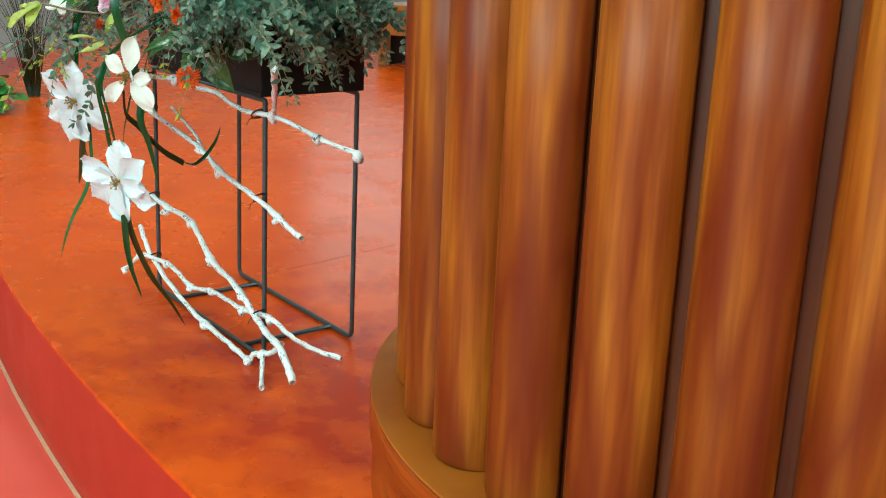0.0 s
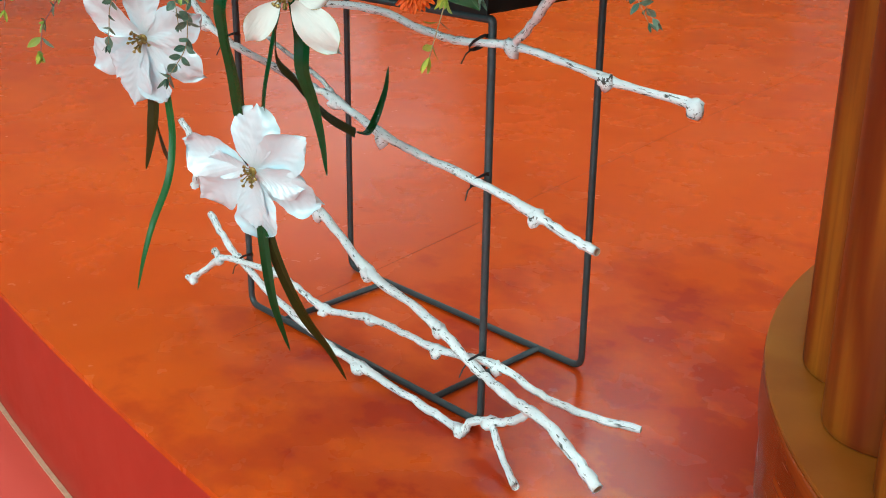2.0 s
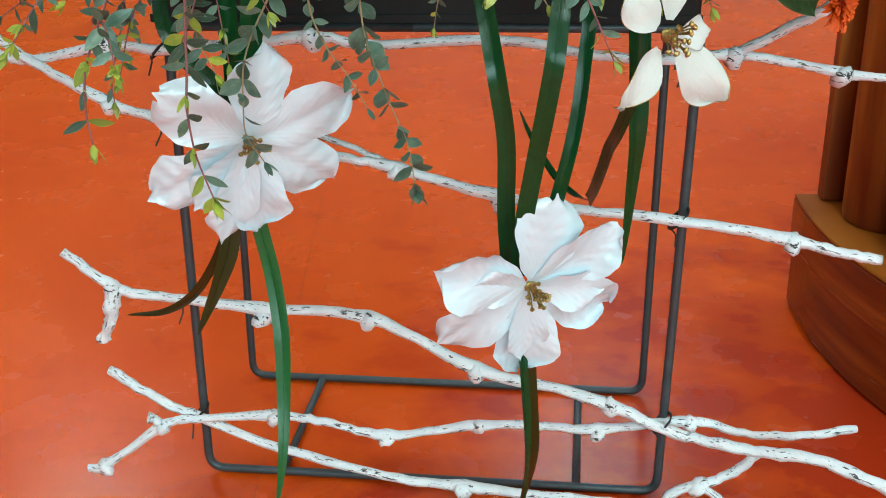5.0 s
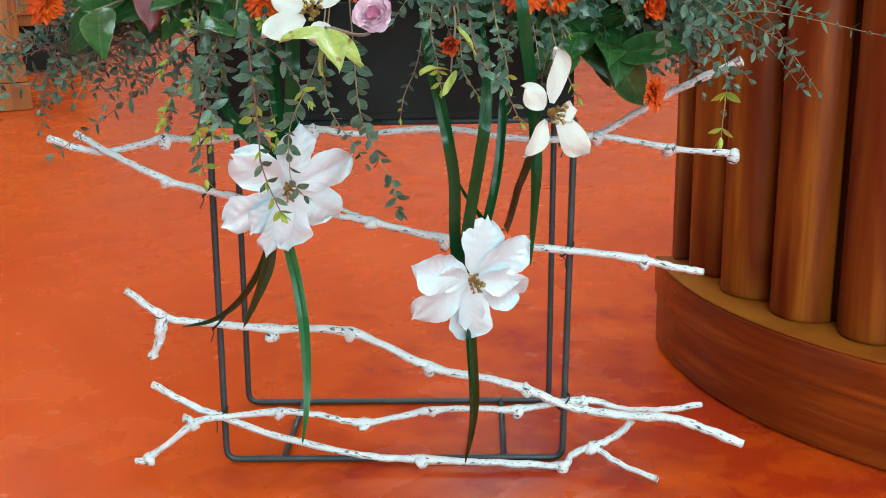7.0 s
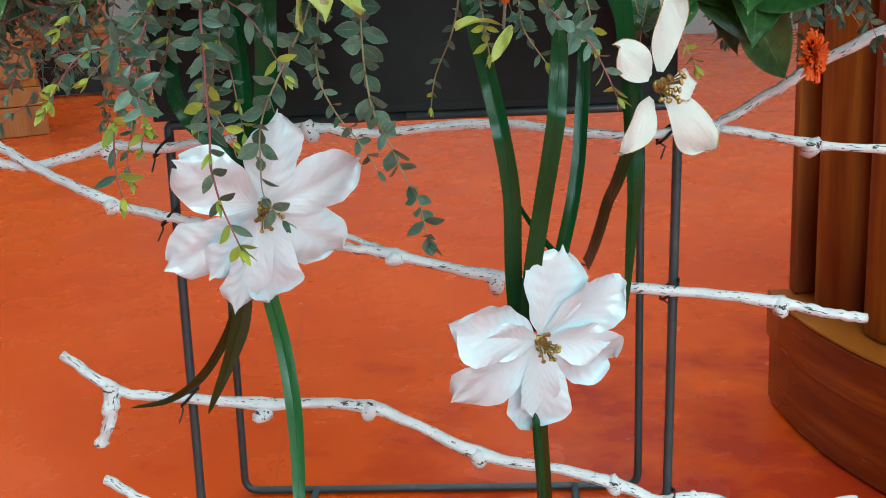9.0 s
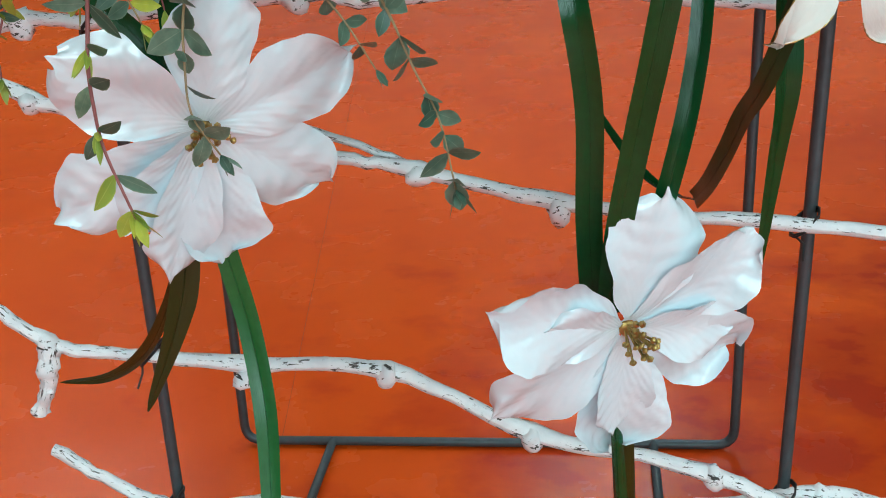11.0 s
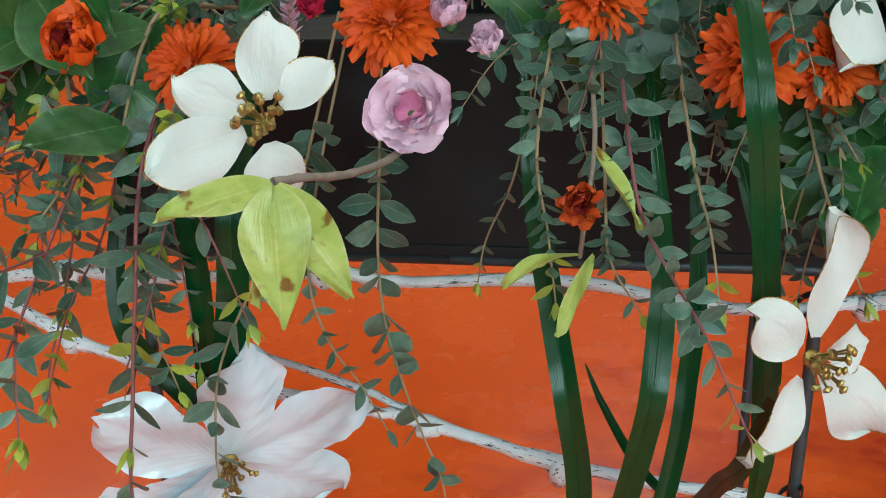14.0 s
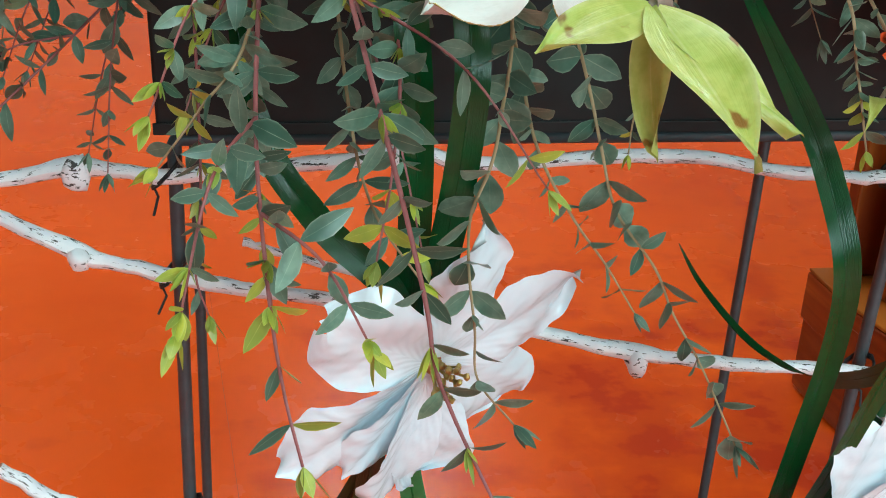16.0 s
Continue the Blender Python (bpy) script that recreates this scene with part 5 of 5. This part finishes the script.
def potted(label, place, pot_r, pot_h, height, count, rng, mat, leaf):
    ob = thing("potted_plant", label, "plant", "potted plants", place)
    bm = bmesh.new()
    bmesh.ops.create_cone(bm, segments=28, radius1=pot_r * 0.78, radius2=pot_r, depth=pot_h, cap_ends=True)
    bmesh.ops.translate(bm, vec=(0, 0, pot_h / 2 + 0.001), verts=bm.verts)
    bmesh.ops.bevel(bm, geom=[e for e in bm.edges if abs(e.verts[0].co.z - e.verts[1].co.z) < 1e-5], offset=0.008, segments=2, affect="EDGES")
    finish("pot", bm, PLANTER, ob, "dark pot", True)
    lv = Leaves()
    for _ in range(count):
        a, rr = rng.random() * 6.283, rng.random() ** 0.5
        end = Vector((math.cos(a) * rr * height * 0.75, math.sin(a) * rr * height * 0.75, pot_h + height * (1.05 - 0.7 * rr * rr) * rng.uniform(0.55, 1)))
        p0 = Vector((math.cos(a) * pot_r * 0.4, math.sin(a) * pot_r * 0.4, pot_h - 0.01))
        mid = p0.lerp(end, 0.5) + Vector((0, 0, height * 0.12))
        tube("stem", smooth_path([p0, mid, end], 5), 0.0022, STEM_TAN, ob, 4)
        for k in range(7):
            s = 0.35 + 0.65 * k / 6
            c = p0.lerp(mid, min(1, s * 2)) if s < 0.5 else mid.lerp(end, s * 2 - 1)
            d = Vector((rng.uniform(-1, 1), rng.uniform(-1, 1), rng.uniform(-0.5, 0.6)))
            lv.add(c, d, (0.3, -0.3, 1), leaf * rng.uniform(0.7, 1.2), leaf * 0.75, -0.15)
    lv.build("leaves", mat, ob)
    return ob


rng = random.Random(17)
potted("bushy potted plant with fresh round green leaves", (-3.16, 0.26, -0.168), 0.14, 0.10, 0.40, 100, rng, POTLEAF, 0.07)
grass = thing("grass_plant", "tuft of thin olive grass behind the potted plant", "plant", "", (-3.5, 0.75, 0.0))
for k in range(70):
    a, r = rng.random() * 6.283, rng.uniform(0.05, 0.3)
    h = rng.uniform(0.5, 0.8)
    p = [(math.cos(a) * 0.03, math.sin(a) * 0.03, 0.0), (math.cos(a) * r * 0.4, math.sin(a) * r * 0.4, h * 0.6), (math.cos(a) * r, math.sin(a) * r, h)]
    tube("blade", smooth_path(p, 4), [0.003 * (1 - 0.1 * i) for i in range(9)], BLADE_DRY, grass, 3)


def bench(place, width, turn):
    """A low wooden seat with square legs, a scalloped apron, a slatted back and added boards that blacken the space
    below.
    """
    ob = thing("altar_chair", "varnished wooden altar chair with a scalloped apron", "chair", "altar chairs", place)
    ob.rotation_euler = (0, 0, radians(turn))
    d = 0.5
    for sx in (-1, 1):
        for y in (0.03, d - 0.03):
            box("leg", (sx * (width / 2 - 0.035) - 0.035, y - 0.03, 0.002), (sx * (width / 2 - 0.035) + 0.035, y + 0.03, 0.409 if y < 0.1 else 1.05), PINE, ob, 0.004)
    box("seat", (-width / 2, -0.03, 0.41), (width / 2, d, 0.45), PINE, ob, 0.008)
    steps, verts = 40, []
    for y in (0.005, 0.025):
        for i in range(steps + 1):
            u = i / steps
            x = (u - 0.5) * (width - 0.142)
            fall = min(1, max(0, (0.42 - u) / 0.28))
            low = 0.335 - 0.105 * fall * fall * (3 - 2 * fall)
            verts += [(x, y, low), (x, y, 0.409)]
    n = 2 * (steps + 1)
    faces = []
    for i in range(steps):
        a = 2 * i
        faces += [(a, a + 2, a + 3, a + 1), (n + a, n + a + 1, n + a + 3, n + a + 2), (a, n + a, n + a + 2, a + 2)]
    mesh("apron", verts, faces, PINE, ob, None, False)
    # Added boards: their black stands in for the shade beneath the seat.
    box("back_board", (-width / 2 + 0.072, 0.20, 0.003), (width / 2 - 0.072, 0.22, 0.408), SEAT_SHADE, ob, 0.003, "added near-black board standing in for the shade under the seat")
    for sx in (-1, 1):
        box("side_board", (sx * (width / 2 - 0.035) - 0.01, 0.062, 0.003), (sx * (width / 2 - 0.035) + 0.01, d - 0.062, 0.408), SEAT_SHADE, ob, 0.003, "added near-black board standing in for the shade under the seat")
    for k in range(max(4, int(width / 0.11))):
        x = -width / 2 + 0.1 + k * (width - 0.2) / (max(4, int(width / 0.11)) - 1)
        box("back_slat", (x - 0.035, d - 0.045, 0.451), (x + 0.035, d - 0.02, 1.0), PINE, ob, 0.004)
    box("top_rail", (-width / 2, d - 0.06, 1.051), (width / 2, d, 1.11), PINE, ob, 0.008)
    return ob


bench((-3.52, 3.59, 0), 1.04, 21)
bench((-2.75, 5.85, 0), 0.9, 20)


def plinth(place, size, turn):
    ob = thing("wooden_cabinet", "varnished wooden cabinet with stepped plinth boards", "cabinet", "", place)
    ob.rotation_euler = (0, 0, radians(turn))
    x, y, z = size
    box("plinth", (-x / 2 - 0.02, -0.02, 0.002), (x / 2 + 0.02, y + 0.02, 0.152), PINE, ob, 0.004)
    box("plinth_board", (-x / 2 - 0.01, -0.012, 0.156), (x / 2 + 0.01, y + 0.01, 0.25), PINE, ob, 0.004)
    box("body", (-x / 2, 0, 0.251), (x / 2, y, z), SLATWOOD, ob, 0.006)
    for k in range(3):
        a = -x / 2 + 0.03 + k * (x - 0.06) / 3
        box("panel", (a + 0.015, -0.012, 0.29), (a + (x - 0.06) / 3 - 0.015, -0.0005, z - 0.06), PINE, ob, 0.004)
    box("top", (-x / 2 - 0.02, -0.03, z + 0.001), (x / 2 + 0.02, y + 0.02, z + 0.03), PINE, ob, 0.006)
    return ob


plinth((-2.50, 4.06, 0), (0.96, 0.45, 0.95), 25)
